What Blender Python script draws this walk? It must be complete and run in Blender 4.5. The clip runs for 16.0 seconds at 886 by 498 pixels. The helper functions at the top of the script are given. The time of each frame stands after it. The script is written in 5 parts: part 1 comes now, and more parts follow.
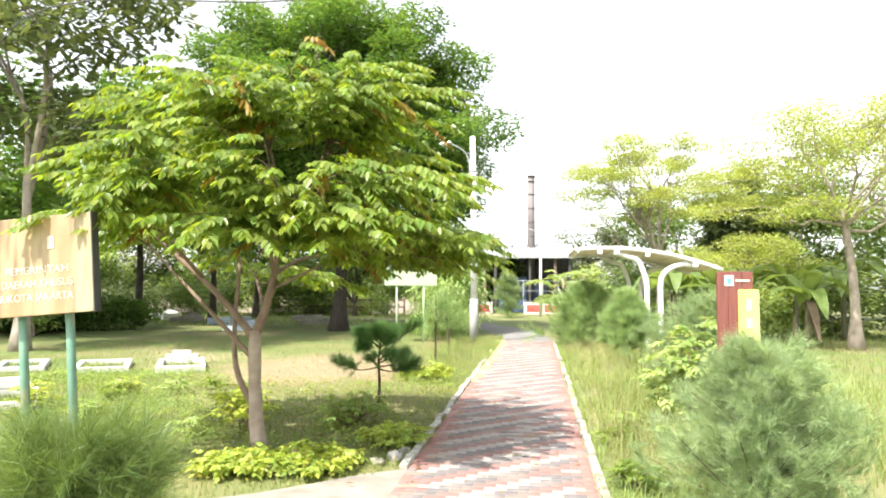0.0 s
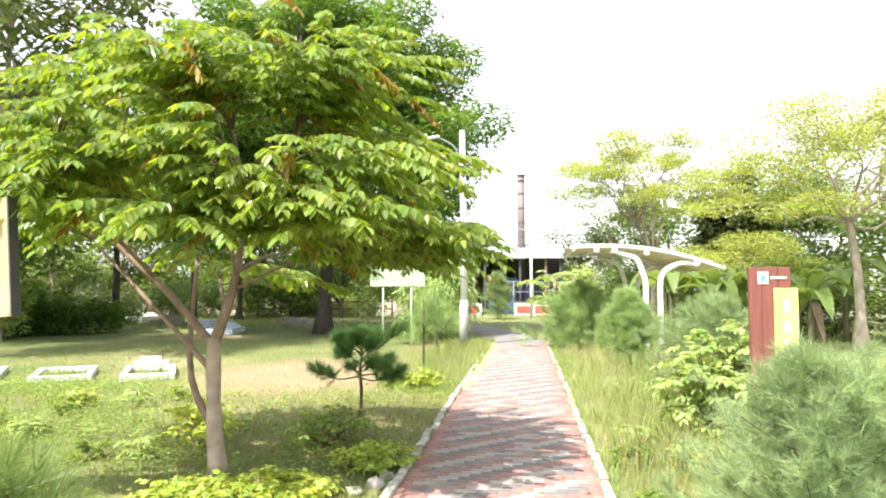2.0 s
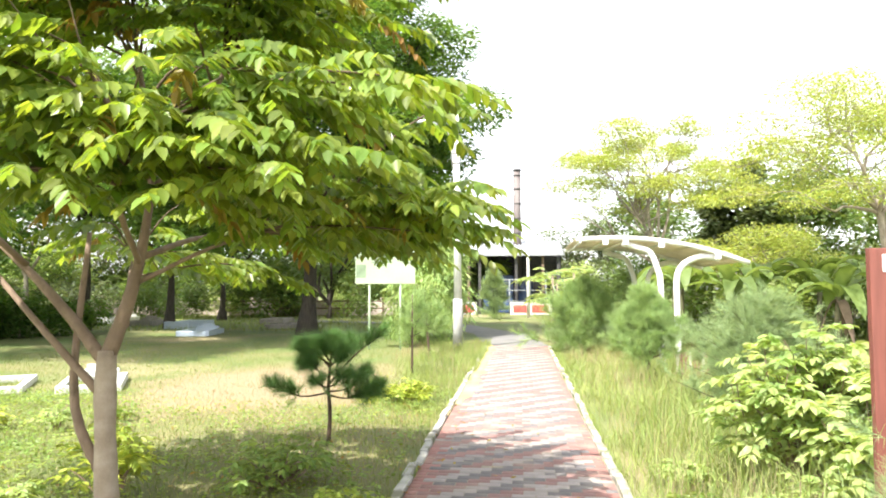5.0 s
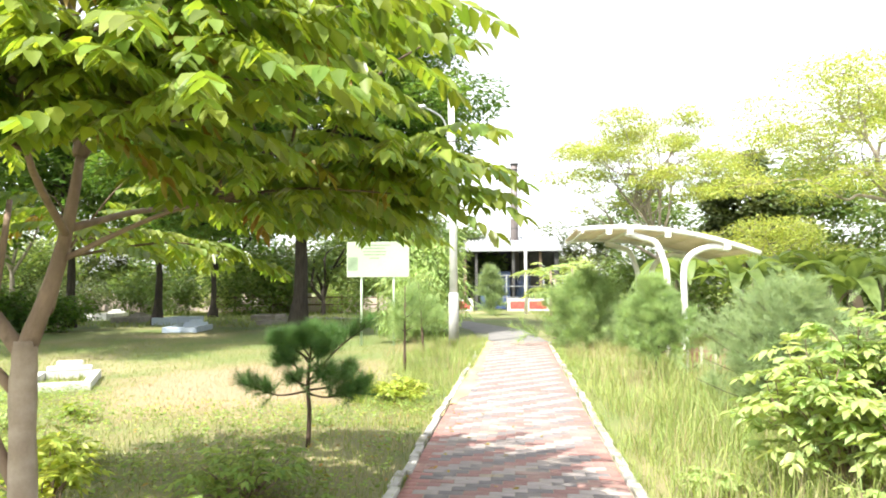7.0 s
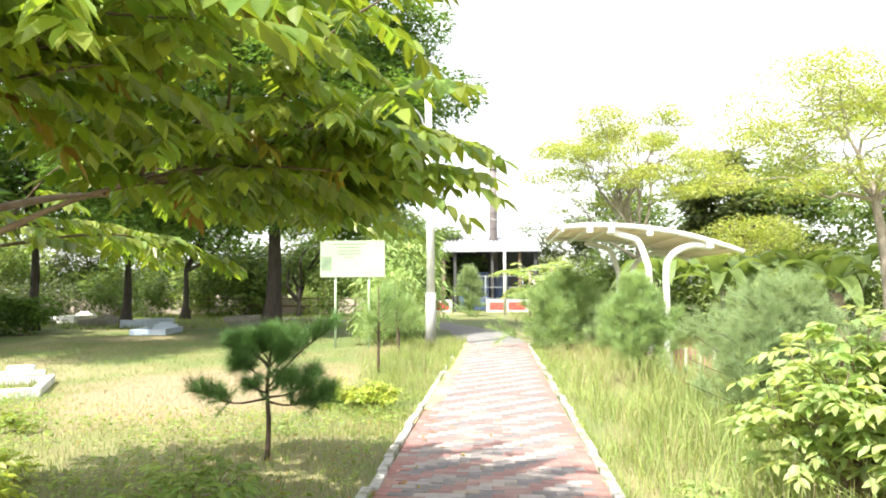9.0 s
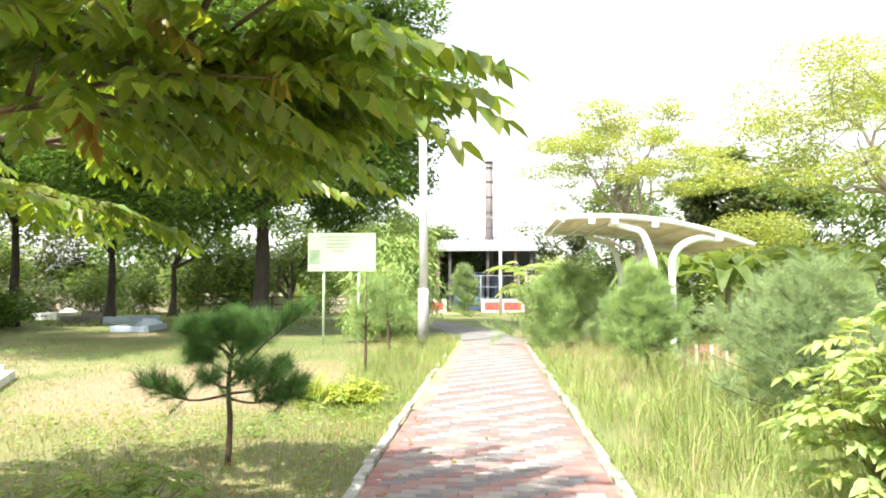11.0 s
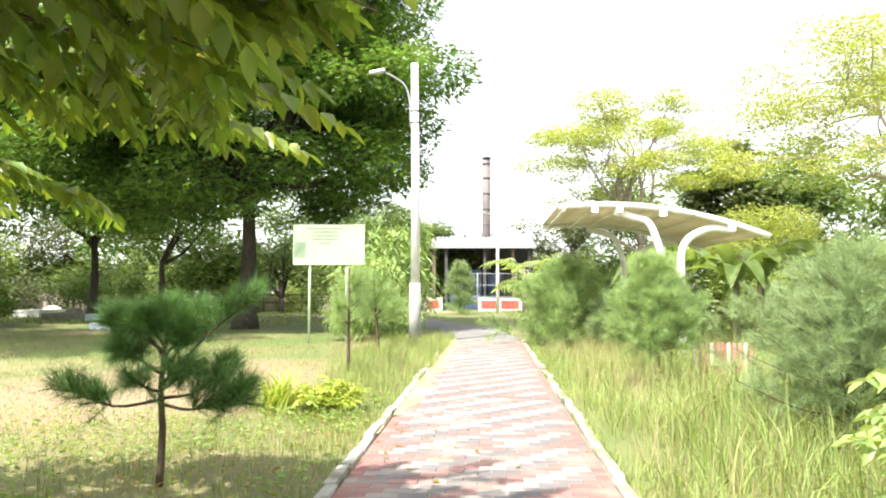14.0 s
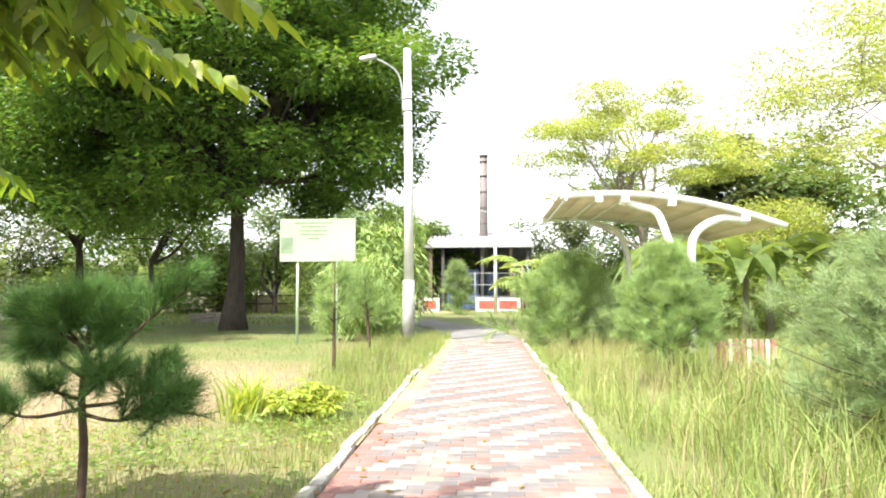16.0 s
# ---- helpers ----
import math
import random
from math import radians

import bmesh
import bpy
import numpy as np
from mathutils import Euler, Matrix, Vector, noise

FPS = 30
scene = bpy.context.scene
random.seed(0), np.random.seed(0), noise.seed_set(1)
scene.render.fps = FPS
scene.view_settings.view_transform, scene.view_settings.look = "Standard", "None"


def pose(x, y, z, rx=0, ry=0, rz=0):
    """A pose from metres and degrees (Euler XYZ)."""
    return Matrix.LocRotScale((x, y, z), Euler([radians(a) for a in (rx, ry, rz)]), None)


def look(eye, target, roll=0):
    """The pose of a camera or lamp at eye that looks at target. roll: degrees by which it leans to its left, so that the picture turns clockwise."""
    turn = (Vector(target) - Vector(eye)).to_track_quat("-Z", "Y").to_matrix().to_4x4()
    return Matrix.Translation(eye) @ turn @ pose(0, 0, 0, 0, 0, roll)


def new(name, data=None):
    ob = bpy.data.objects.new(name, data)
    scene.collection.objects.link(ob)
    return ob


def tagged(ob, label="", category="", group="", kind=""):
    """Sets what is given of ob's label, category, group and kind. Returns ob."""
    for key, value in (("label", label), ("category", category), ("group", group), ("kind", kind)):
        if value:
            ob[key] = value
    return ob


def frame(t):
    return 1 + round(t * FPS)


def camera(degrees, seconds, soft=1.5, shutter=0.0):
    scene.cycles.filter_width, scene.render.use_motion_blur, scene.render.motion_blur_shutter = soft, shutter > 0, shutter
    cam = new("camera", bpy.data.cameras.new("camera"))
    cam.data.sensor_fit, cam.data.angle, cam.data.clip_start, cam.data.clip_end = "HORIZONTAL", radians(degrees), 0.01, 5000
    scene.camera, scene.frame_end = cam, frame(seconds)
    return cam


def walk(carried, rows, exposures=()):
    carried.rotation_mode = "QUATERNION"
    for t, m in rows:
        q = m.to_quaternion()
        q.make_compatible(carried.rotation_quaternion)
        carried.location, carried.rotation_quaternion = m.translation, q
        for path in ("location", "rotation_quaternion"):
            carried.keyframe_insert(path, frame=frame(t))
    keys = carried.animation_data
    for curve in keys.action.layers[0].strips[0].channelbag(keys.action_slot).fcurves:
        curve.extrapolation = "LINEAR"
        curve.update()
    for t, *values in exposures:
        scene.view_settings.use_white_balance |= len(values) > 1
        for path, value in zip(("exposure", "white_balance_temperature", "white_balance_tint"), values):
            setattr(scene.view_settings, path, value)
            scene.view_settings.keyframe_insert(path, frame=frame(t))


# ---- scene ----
cam = camera(66.0, 16.0, 1.9)
PATH = [
    (0, (0.377, 1.059, 1.806), (0.104, 3.036, 1.926), 0.2),
    (0.5, (0.357, 1.295, 1.792), (0.091, 3.274, 1.912), 0.2),
    (1, (0.325, 1.566, 1.779), (0.069, 3.546, 1.9), 0.2),
    (1.5, (0.282, 1.836, 1.78), (0.033, 3.817, 1.902), 0.2),
    (2, (0.24, 2.093, 1.792), (0.0, 4.075, 1.916), -0.0),
    (2.5, (0.199, 2.415, 1.81), (-0.035, 4.397, 1.934), -0.0),
    (3, (0.186, 2.784, 1.828), (-0.043, 4.767, 1.951), -0.1),
    (3.5, (0.201, 3.197, 1.834), (-0.043, 5.179, 1.955), 0.2),
    (4, (0.091, 3.477, 1.829), (-0.127, 5.462, 1.954), -0.0),
    (6.5, (0.062, 4.784, 1.628), (-0.171, 6.768, 1.743), -0.4),
    (7, (0.018, 4.911, 1.627), (-0.195, 6.896, 1.742), -0.2),
    (7.5, (0.033, 5.037, 1.608), (-0.165, 7.024, 1.726), -0.4),
    (8, (0.029, 5.161, 1.6), (-0.153, 7.149, 1.718), -0.4),
    (8.5, (0.039, 5.289, 1.601), (-0.131, 7.278, 1.719), -0.3),
    (9, (0.035, 5.466, 1.592), (-0.118, 7.457, 1.711), -0.3),
    (11.5, (0.013, 6.545, 1.342), (-0.122, 8.537, 1.467), 0.2),
    (12, (0.04, 6.697, 1.288), (-0.096, 8.689, 1.41), 0.5),
    (12.5, (0.076, 6.821, 1.295), (-0.061, 8.812, 1.419), -0.1),
    (13, (0.073, 6.997, 1.313), (-0.064, 8.989, 1.437), 0.3),
    (13.5, (0.063, 7.191, 1.307), (-0.072, 9.183, 1.431), 0.2),
    (14, (0.063, 7.397, 1.298), (-0.07, 9.388, 1.422), 0.2),
    (14.5, (0.052, 7.605, 1.293), (-0.076, 9.597, 1.418), 0.2),
    (15, (0.078, 7.818, 1.291), (-0.051, 9.809, 1.418), 0.1),
    (15.5, (0.07, 8.032, 1.237), (-0.059, 10.024, 1.362), 0.2),
    (16, (0.07, 8.284, 1.188), (-0.056, 10.275, 1.317), -0.1),
]
walk_exposures = [(0.0, 1.31), (6.5, 1.44), (16.0, 1.38)]
walk(cam, [(t, look(eye, target, roll)) for t, eye, target, roll in PATH], walk_exposures)

# ---- light ----
SUN_EL, SUN_AZ = radians(56), math.atan2(-0.52, -0.85)      # sun stands behind the walker's left shoulder
world = bpy.data.worlds.new("sky")
scene.world = world
world.use_nodes = True
wn = world.node_tree
sky = wn.nodes.new("ShaderNodeTexSky")
sky.sky_type, sky.sun_disc = "NISHITA", False
sky.sun_elevation, sky.sun_rotation = SUN_EL, SUN_AZ
sky.air_density, sky.dust_density, sky.ozone_density = 1.0, 1.6, 1.0
wn.nodes["Background"].inputs["Strength"].default_value = 0.145
haze = wn.nodes.new("ShaderNodeHueSaturation")          # thin white haze over the blue
haze.inputs["Saturation"].default_value, haze.inputs["Value"].default_value = 0.22, 1.25
wn.links.new(sky.outputs[0], haze.inputs["Color"])
wn.links.new(haze.outputs[0], wn.nodes["Background"].inputs["Color"])
sun = new("sun", bpy.data.lights.new("sun", "SUN"))
sun.data.energy, sun.data.angle, sun.data.color = 4.5, radians(0.8), (1.0, 0.95, 0.86)
to_sun = Vector((math.sin(SUN_AZ) * math.cos(SUN_EL), math.cos(SUN_AZ) * math.cos(SUN_EL), math.sin(SUN_EL)))
sun.matrix_world = look(to_sun * 60, (0, 0, 0))

rng = np.random.default_rng(7)


# ---- materials ----
def material(name, colour, colour2=None, rough=0.8, metal=0.0, scale=6.0, fine=60.0, bump=0.15, depth=0.01, contrast=(0.35, 0.65), vary=0.0, island=0.0, translucent=0.0, stretch=(1, 1, 1), stain=None, through_tint=(1.45, 1.35, 0.75)):
    """Principled surface with two scales of noise, bump, and variation from object to object or island to island."""
    m = bpy.data.materials.new(name)
    m.use_nodes = True
    nt = m.node_tree
    nd, ln = nt.nodes, nt.links
    b = nd["Principled BSDF"]
    b.inputs["Roughness"].default_value, b.inputs["Metallic"].default_value = rough, metal
    mp = nd.new("ShaderNodeMapping")
    mp.inputs["Scale"].default_value = stretch
    geo = nd.new("ShaderNodeNewGeometry")
    ln.new(geo.outputs["Position"], mp.inputs["Vector"])
    n1, n2 = nd.new("ShaderNodeTexNoise"), nd.new("ShaderNodeTexNoise")
    n1.inputs["Scale"].default_value, n1.inputs["Detail"].default_value = scale, 5
    n2.inputs["Scale"].default_value, n2.inputs["Detail"].default_value = fine, 3
    for n in (n1, n2):
        ln.new(mp.outputs[0], n.inputs["Vector"])
    ramp = nd.new("ShaderNodeValToRGB")
    ramp.color_ramp.elements[0].position, ramp.color_ramp.elements[1].position = contrast
    ramp.color_ramp.elements[0].color = (*colour, 1)
    ramp.color_ramp.elements[1].color = (*(colour2 or [c * 0.75 for c in colour]), 1)
    ln.new(n1.outputs["Fac"], ramp.inputs["Fac"])
    out = ramp.outputs["Color"]
    hsv = nd.new("ShaderNodeHueSaturation")
    ln.new(out, hsv.inputs["Color"])
    val = nd.new("ShaderNodeMapRange")
    val.inputs["To Min"].default_value, val.inputs["To Max"].default_value = 0.88, 1.12
    ln.new(n2.outputs["Fac"], val.inputs["Value"])
    v = val.outputs[0]
    if vary or island:
        mr = nd.new("ShaderNodeMapRange")
        amount = vary or island
        mr.inputs["To Min"].default_value, mr.inputs["To Max"].default_value = 1 - amount, 1 + amount
        if vary:
            ln.new(nd.new("ShaderNodeObjectInfo").outputs["Random"], mr.inputs["Value"])
        else:
            ln.new(geo.outputs["Random Per Island"], mr.inputs["Value"])
            hue = nd.new("ShaderNodeMapRange")
            hue.inputs["To Min"].default_value, hue.inputs["To Max"].default_value = 0.475, 0.52
            mul7 = nd.new("ShaderNodeMath")
            mul7.operation = "MULTIPLY"
            mul7.inputs[1].default_value = 7.31
            frac = nd.new("ShaderNodeMath")
            frac.operation = "FRACT"
            ln.new(geo.outputs["Random Per Island"], mul7.inputs[0])
            ln.new(mul7.outputs[0], frac.inputs[0])
            ln.new(frac.outputs[0], hue.inputs["Value"])
            ln.new(hue.outputs[0], hsv.inputs["Hue"])
        mul = nd.new("ShaderNodeMath")
        mul.operation = "MULTIPLY"
        ln.new(v, mul.inputs[0])
        ln.new(mr.outputs[0], mul.inputs[1])
        v = mul.outputs[0]
    ln.new(v, hsv.inputs["Value"])
    out = hsv.outputs["Color"]
    if stain:
        n3 = nd.new("ShaderNodeTexNoise")
        n3.inputs["Scale"].default_value, n3.inputs["Detail"].default_value = stain[1], 6
        m3 = nd.new("ShaderNodeMapping")
        m3.inputs["Scale"].default_value = stain[2]
        ln.new(geo.outputs["Position"], m3.inputs["Vector"])
        ln.new(m3.outputs[0], n3.inputs["Vector"])
        r3 = nd.new("ShaderNodeValToRGB")
        r3.color_ramp.elements[0].position, r3.color_ramp.elements[1].position = stain[3]
        ln.new(n3.outputs["Fac"], r3.inputs["Fac"])
        mix = nd.new("ShaderNodeMixRGB")
        mix.inputs[2].default_value = (*stain[0], 1)
        ln.new(r3.outputs[0], mix.inputs[0])
        ln.new(out, mix.inputs[1])
        out = mix.outputs[0]
    ln.new(out, b.inputs["Base Color"])
    if bump:
        bp = nd.new("ShaderNodeBump")
        bp.inputs["Strength"].default_value, bp.inputs["Distance"].default_value = bump, depth
        ln.new(n2.outputs["Fac"], bp.inputs["Height"])
        ln.new(bp.outputs[0], b.inputs["Normal"])
    if translucent:
        tr = nd.new("ShaderNodeBsdfTranslucent")
        glow = nd.new("ShaderNodeMixRGB")                     # light that passes a leaf comes out yellower
        glow.blend_type = "MULTIPLY"
        glow.inputs[0].default_value, glow.inputs[2].default_value = 1.0, (*through_tint, 1)
        ln.new(out, glow.inputs[1])
        ln.new(glow.outputs[0], tr.inputs["Color"])
        ms = nd.new("ShaderNodeMixShader")
        ms.inputs[0].default_value = translucent
        ln.new(b.outputs[0], ms.inputs[1])
        ln.new(tr.outputs[0], ms.inputs[2])
        ln.new(ms.outputs[0], nd["Material Output"].inputs["Surface"])
    return m


def leaf_mat(name, a, b, rough=0.45, tr=0.45, isl=0.3, scale=1.5, glow=(1.45, 1.35, 0.75)):
    return material(name, a, b, rough=rough, scale=scale, fine=25, bump=0, island=isl, translucent=tr, through_tint=glow)


M = dict(
    ground=material("soil and turf", (0.12, 0.165, 0.045), (0.185, 0.18, 0.07), scale=0.5, fine=30, bump=0.6, depth=0.03, contrast=(0.4, 0.62), stain=((0.33, 0.26, 0.16), 0.13, (1, 1, 1), (0.56, 0.7))),
    dry=material("dry turf", (0.48, 0.38, 0.22), (0.36, 0.31, 0.14), scale=1.2, fine=40, bump=0.6, depth=0.02),
    red=material("red paver", (0.29, 0.145, 0.125), (0.25, 0.13, 0.112), rough=0.85, scale=9, fine=140, bump=0.3, depth=0.003, vary=0.16, stain=((0.33, 0.25, 0.2), 2.2, (1, 1, 1), (0.5, 0.8))),
    rose=material("faded red paver", (0.27, 0.155, 0.138), (0.23, 0.135, 0.12), rough=0.85, scale=9, fine=140, bump=0.3, depth=0.003, vary=0.14, stain=((0.33, 0.26, 0.22), 2.2, (1, 1, 1), (0.5, 0.8))),
    grey=material("grey paver", (0.175, 0.158, 0.157), (0.15, 0.136, 0.135), rough=0.85, scale=9, fine=140, bump=0.3, depth=0.003, vary=0.14, stain=((0.32, 0.27, 0.23), 2.2, (1, 1, 1), (0.5, 0.8))),
    pale=material("pale paver", (0.3, 0.262, 0.245), (0.25, 0.22, 0.205), rough=0.85, scale=9, fine=140, bump=0.3, depth=0.003, vary=0.14, stain=((0.36, 0.3, 0.25), 2.2, (1, 1, 1), (0.5, 0.8))),
    sand=material("joint sand", (0.32, 0.27, 0.2), (0.22, 0.19, 0.15), scale=8, bump=0.4),
    concrete=material("kerb concrete", (0.46, 0.44, 0.4), (0.33, 0.32, 0.29), rough=0.9, scale=7, fine=90, bump=0.4, depth=0.005, vary=0.12, stain=((0.2, 0.19, 0.13), 3.5, (1, 1, 1), (0.5, 0.66))),
    slab=material("apron concrete", (0.3, 0.27, 0.235), (0.2, 0.18, 0.15), rough=0.9, scale=3, fine=80, bump=0.4, depth=0.005),
    asphalt=material("asphalt", (0.17, 0.165, 0.165), (0.22, 0.21, 0.2), rough=0.9, scale=1.5, fine=120, bump=0.4, depth=0.005),
    white=material("white paint", (0.78, 0.78, 0.76), (0.68, 0.68, 0.65), rough=0.5, scale=4, fine=60, bump=0.05, stain=((0.42, 0.38, 0.3), 2.0, (4, 4, 0.6), (0.62, 0.8))),
    pole=material("pole concrete", (0.74, 0.74, 0.72), (0.64, 0.64, 0.62), rough=0.75, scale=5, fine=90, bump=0.15),
    pole_base=material("bare concrete", (0.38, 0.38, 0.37), (0.3, 0.3, 0.29), rough=0.85, scale=5, fine=90, bump=0.25),
    metal=material("galvanised steel", (0.45, 0.46, 0.46), (0.36, 0.37, 0.38), rough=0.4, metal=0.8, scale=5, fine=60, bump=0.05),
    # also stands for shade on the notice board's side and inside the shed
    dark=material("dark iron and painted shade", (0.05, 0.05, 0.055), (0.08, 0.075, 0.07), rough=0.6, scale=5, bump=0.1),
    canopy=material("canopy sheet", (0.72, 0.66, 0.53), (0.62, 0.55, 0.42), rough=0.5, scale=1.5, fine=40, bump=0.05, translucent=0.3, through_tint=(1, 1, 1)),
    roof=material("zinc roof sheet", (0.4, 0.41, 0.43), (0.33, 0.34, 0.36), rough=0.55, metal=0.2, scale=1.5, fine=30, bump=0.1),
    chimney=material("weathered steel flue", (0.15, 0.125, 0.12), (0.2, 0.175, 0.17), rough=0.7, metal=0.2, scale=1.2, fine=30, bump=0.1, stretch=(3, 3, 0.5)),
    blue=material("blue machine paint", (0.07, 0.12, 0.26), (0.045, 0.07, 0.15), rough=0.5, scale=2),
    redpaint=material("red paint", (0.45, 0.06, 0.05), (0.4, 0.11, 0.09), rough=0.5, scale=4),
    board=material("pale sign sheet", (0.3, 0.36, 0.25), (0.36, 0.4, 0.31), rough=0.4, scale=0.9, fine=20, bump=0.0),
    print=material("faded print", (0.19, 0.26, 0.16), rough=0.5, bump=0),
    greenpost=material("green post paint", (0.13, 0.27, 0.2), (0.2, 0.33, 0.25), rough=0.5, scale=6, fine=70, bump=0.15, stain=((0.42, 0.34, 0.22), 5, (1, 1, 0.4), (0.56, 0.7))),
    palegreen=material("pale green post paint", (0.45, 0.55, 0.4), (0.5, 0.6, 0.46), rough=0.5, scale=5),
    rustboard=material("rusted sign sheet", (0.43, 0.345, 0.215), (0.34, 0.22, 0.115), rough=0.55, scale=1.7, fine=40, bump=0.1, stretch=(2.5, 2.5, 0.6), stain=((0.15, 0.095, 0.05), 2.2, (3.0, 3.0, 0.4), (0.5, 0.7))),
    lettering=material("white lettering", (0.7, 0.64, 0.52), rough=0.6, bump=0),
    redwood=material("red-stained timber", (0.205, 0.066, 0.05), (0.155, 0.05, 0.038), rough=0.55, scale=5, fine=60, bump=0.2, stretch=(6, 6, 0.4)),
    yellow=material("yellow panel", (0.72, 0.68, 0.14), (0.74, 0.72, 0.24), rough=0.5, scale=1.5, bump=0.02),
    bluesign=material("blue emblem", (0.1, 0.3, 0.45), rough=0.5, bump=0),
    bark=material("pale smooth bark", (0.27, 0.19, 0.135), (0.19, 0.13, 0.09), rough=0.8, scale=9, fine=70, bump=0.5, depth=0.01, stretch=(1, 1, 0.5), stain=((0.13, 0.09, 0.06), 7, (1, 1, 0.6), (0.6, 0.7))),
    twig=material("brown twig bark", (0.15, 0.1, 0.065), (0.1, 0.07, 0.045), rough=0.85, scale=12, fine=70, bump=0.2),
    limebark=material("limewashed bark", (0.4, 0.32, 0.255), (0.3, 0.23, 0.175), rough=0.85, scale=9, fine=70, bump=0.4, depth=0.01),
    # dark bark, lowered further so its colour carries the crown's shade
    darkbark=material("shade-darkened furrowed bark", (0.045, 0.035, 0.03), (0.08, 0.065, 0.05), rough=0.9, scale=5, fine=30, bump=0.8, depth=0.04, stretch=(3, 3, 0.5)),
    greybark=material("grey bark", (0.34, 0.29, 0.24), (0.24, 0.2, 0.16), rough=0.85, scale=4, fine=40, bump=0.5, depth=0.02),
    needlebark=material("brown sapling bark", (0.1, 0.065, 0.042), (0.07, 0.045, 0.03), rough=0.9, scale=12, fine=70, bump=0.4),
    leaf=leaf_mat("bright compound leaf", (0.215, 0.285, 0.065), (0.135, 0.205, 0.042), rough=0.34, tr=0.45, glow=(1.85, 1.75, 0.48)),
    leaf_old=leaf_mat("yellowed leaf", (0.32, 0.25, 0.05), (0.26, 0.16, 0.04)),
    leaf_big=leaf_mat("deep green leaf", (0.14, 0.245, 0.05), (0.08, 0.155, 0.03), scale=0.5, tr=0.45),
    leaf_lime=leaf_mat("lime green leaf", (0.375, 0.43, 0.115), (0.3, 0.37, 0.095), scale=0.5),
    leaf_mid=leaf_mat("mid green leaf", (0.17, 0.245, 0.075), (0.11, 0.175, 0.05), scale=0.3),
    leaf_grey=leaf_mat("grey green leaf", (0.14, 0.18, 0.08), (0.09, 0.12, 0.055), scale=0.3),
    shrub=leaf_mat("fresh shrub leaf", (0.4, 0.49, 0.2), (0.29, 0.4, 0.13)),
    yellowleaf=leaf_mat("yellow green leaf", (0.4, 0.47, 0.09), (0.3, 0.39, 0.07)),
    herb=leaf_mat("light herb leaf", (0.27, 0.36, 0.1), (0.19, 0.28, 0.07)),
    banana=leaf_mat("banana leaf", (0.19, 0.28, 0.09), (0.12, 0.2, 0.06), scale=2),
    needle=leaf_mat("blue green needles", (0.315, 0.41, 0.205), (0.225, 0.315, 0.15), rough=0.7, tr=0.35, isl=0.35),
    needle_lime=leaf_mat("light green needles", (0.34, 0.46, 0.16), (0.25, 0.36, 0.125), rough=0.7, tr=0.35, isl=0.35),
    needle_mid=leaf_mat("mid green needles", (0.31, 0.43, 0.17), (0.22, 0.33, 0.125), rough=0.7, tr=0.35, isl=0.35),
    needle_dark=leaf_mat("dark green needles", (0.125, 0.25, 0.065), (0.085, 0.175, 0.048), rough=0.7, tr=0.25, isl=0.35),
    grass=leaf_mat("tall verge grass", (0.305, 0.37, 0.125), (0.21, 0.285, 0.082), rough=0.6, tr=0.4, isl=0.35),
    lawn=leaf_mat("lawn grass", (0.18, 0.26, 0.06), (0.22, 0.25, 0.085), rough=0.6, tr=0.35, isl=0.35, scale=0.6),
    straw=leaf_mat("dry straw grass", (0.4, 0.33, 0.2), (0.32, 0.275, 0.14), rough=0.7, tr=0.3, isl=0.3, scale=0.8),
    grave=material("white tomb plaster", (0.6, 0.6, 0.57), (0.46, 0.46, 0.43), rough=0.7, scale=3, fine=50, bump=0.2, stain=((0.22, 0.22, 0.18), 2.5, (1, 1, 0.6), (0.58, 0.74))),
    tile=material("blue grave tile", (0.42, 0.5, 0.6), (0.5, 0.56, 0.62), rough=0.3, scale=3),
    wall=material("pinkish plaster wall", (0.55, 0.45, 0.4), (0.45, 0.38, 0.33), rough=0.9, scale=1.5, fine=20, bump=0.2),
    timber=material("weathered timber", (0.2, 0.14, 0.1), (0.14, 0.1, 0.07), rough=0.9, scale=6, fine=50, bump=0.4),
    gatepaint=material("grey gate paint", (0.2, 0.22, 0.24), (0.28, 0.29, 0.3), rough=0.6, scale=6),
    dullred=material("faded red paint", (0.33, 0.12, 0.09), (0.42, 0.25, 0.2), rough=0.7, scale=8),
    stemgreen=material("banana stem", (0.09, 0.095, 0.04), (0.08, 0.065, 0.035), rough=0.7, scale=4, stretch=(3, 3, 0.6)),
    glass=material("dark pane", (0.05, 0.06, 0.07), rough=0.1, scale=2, bump=0),
)


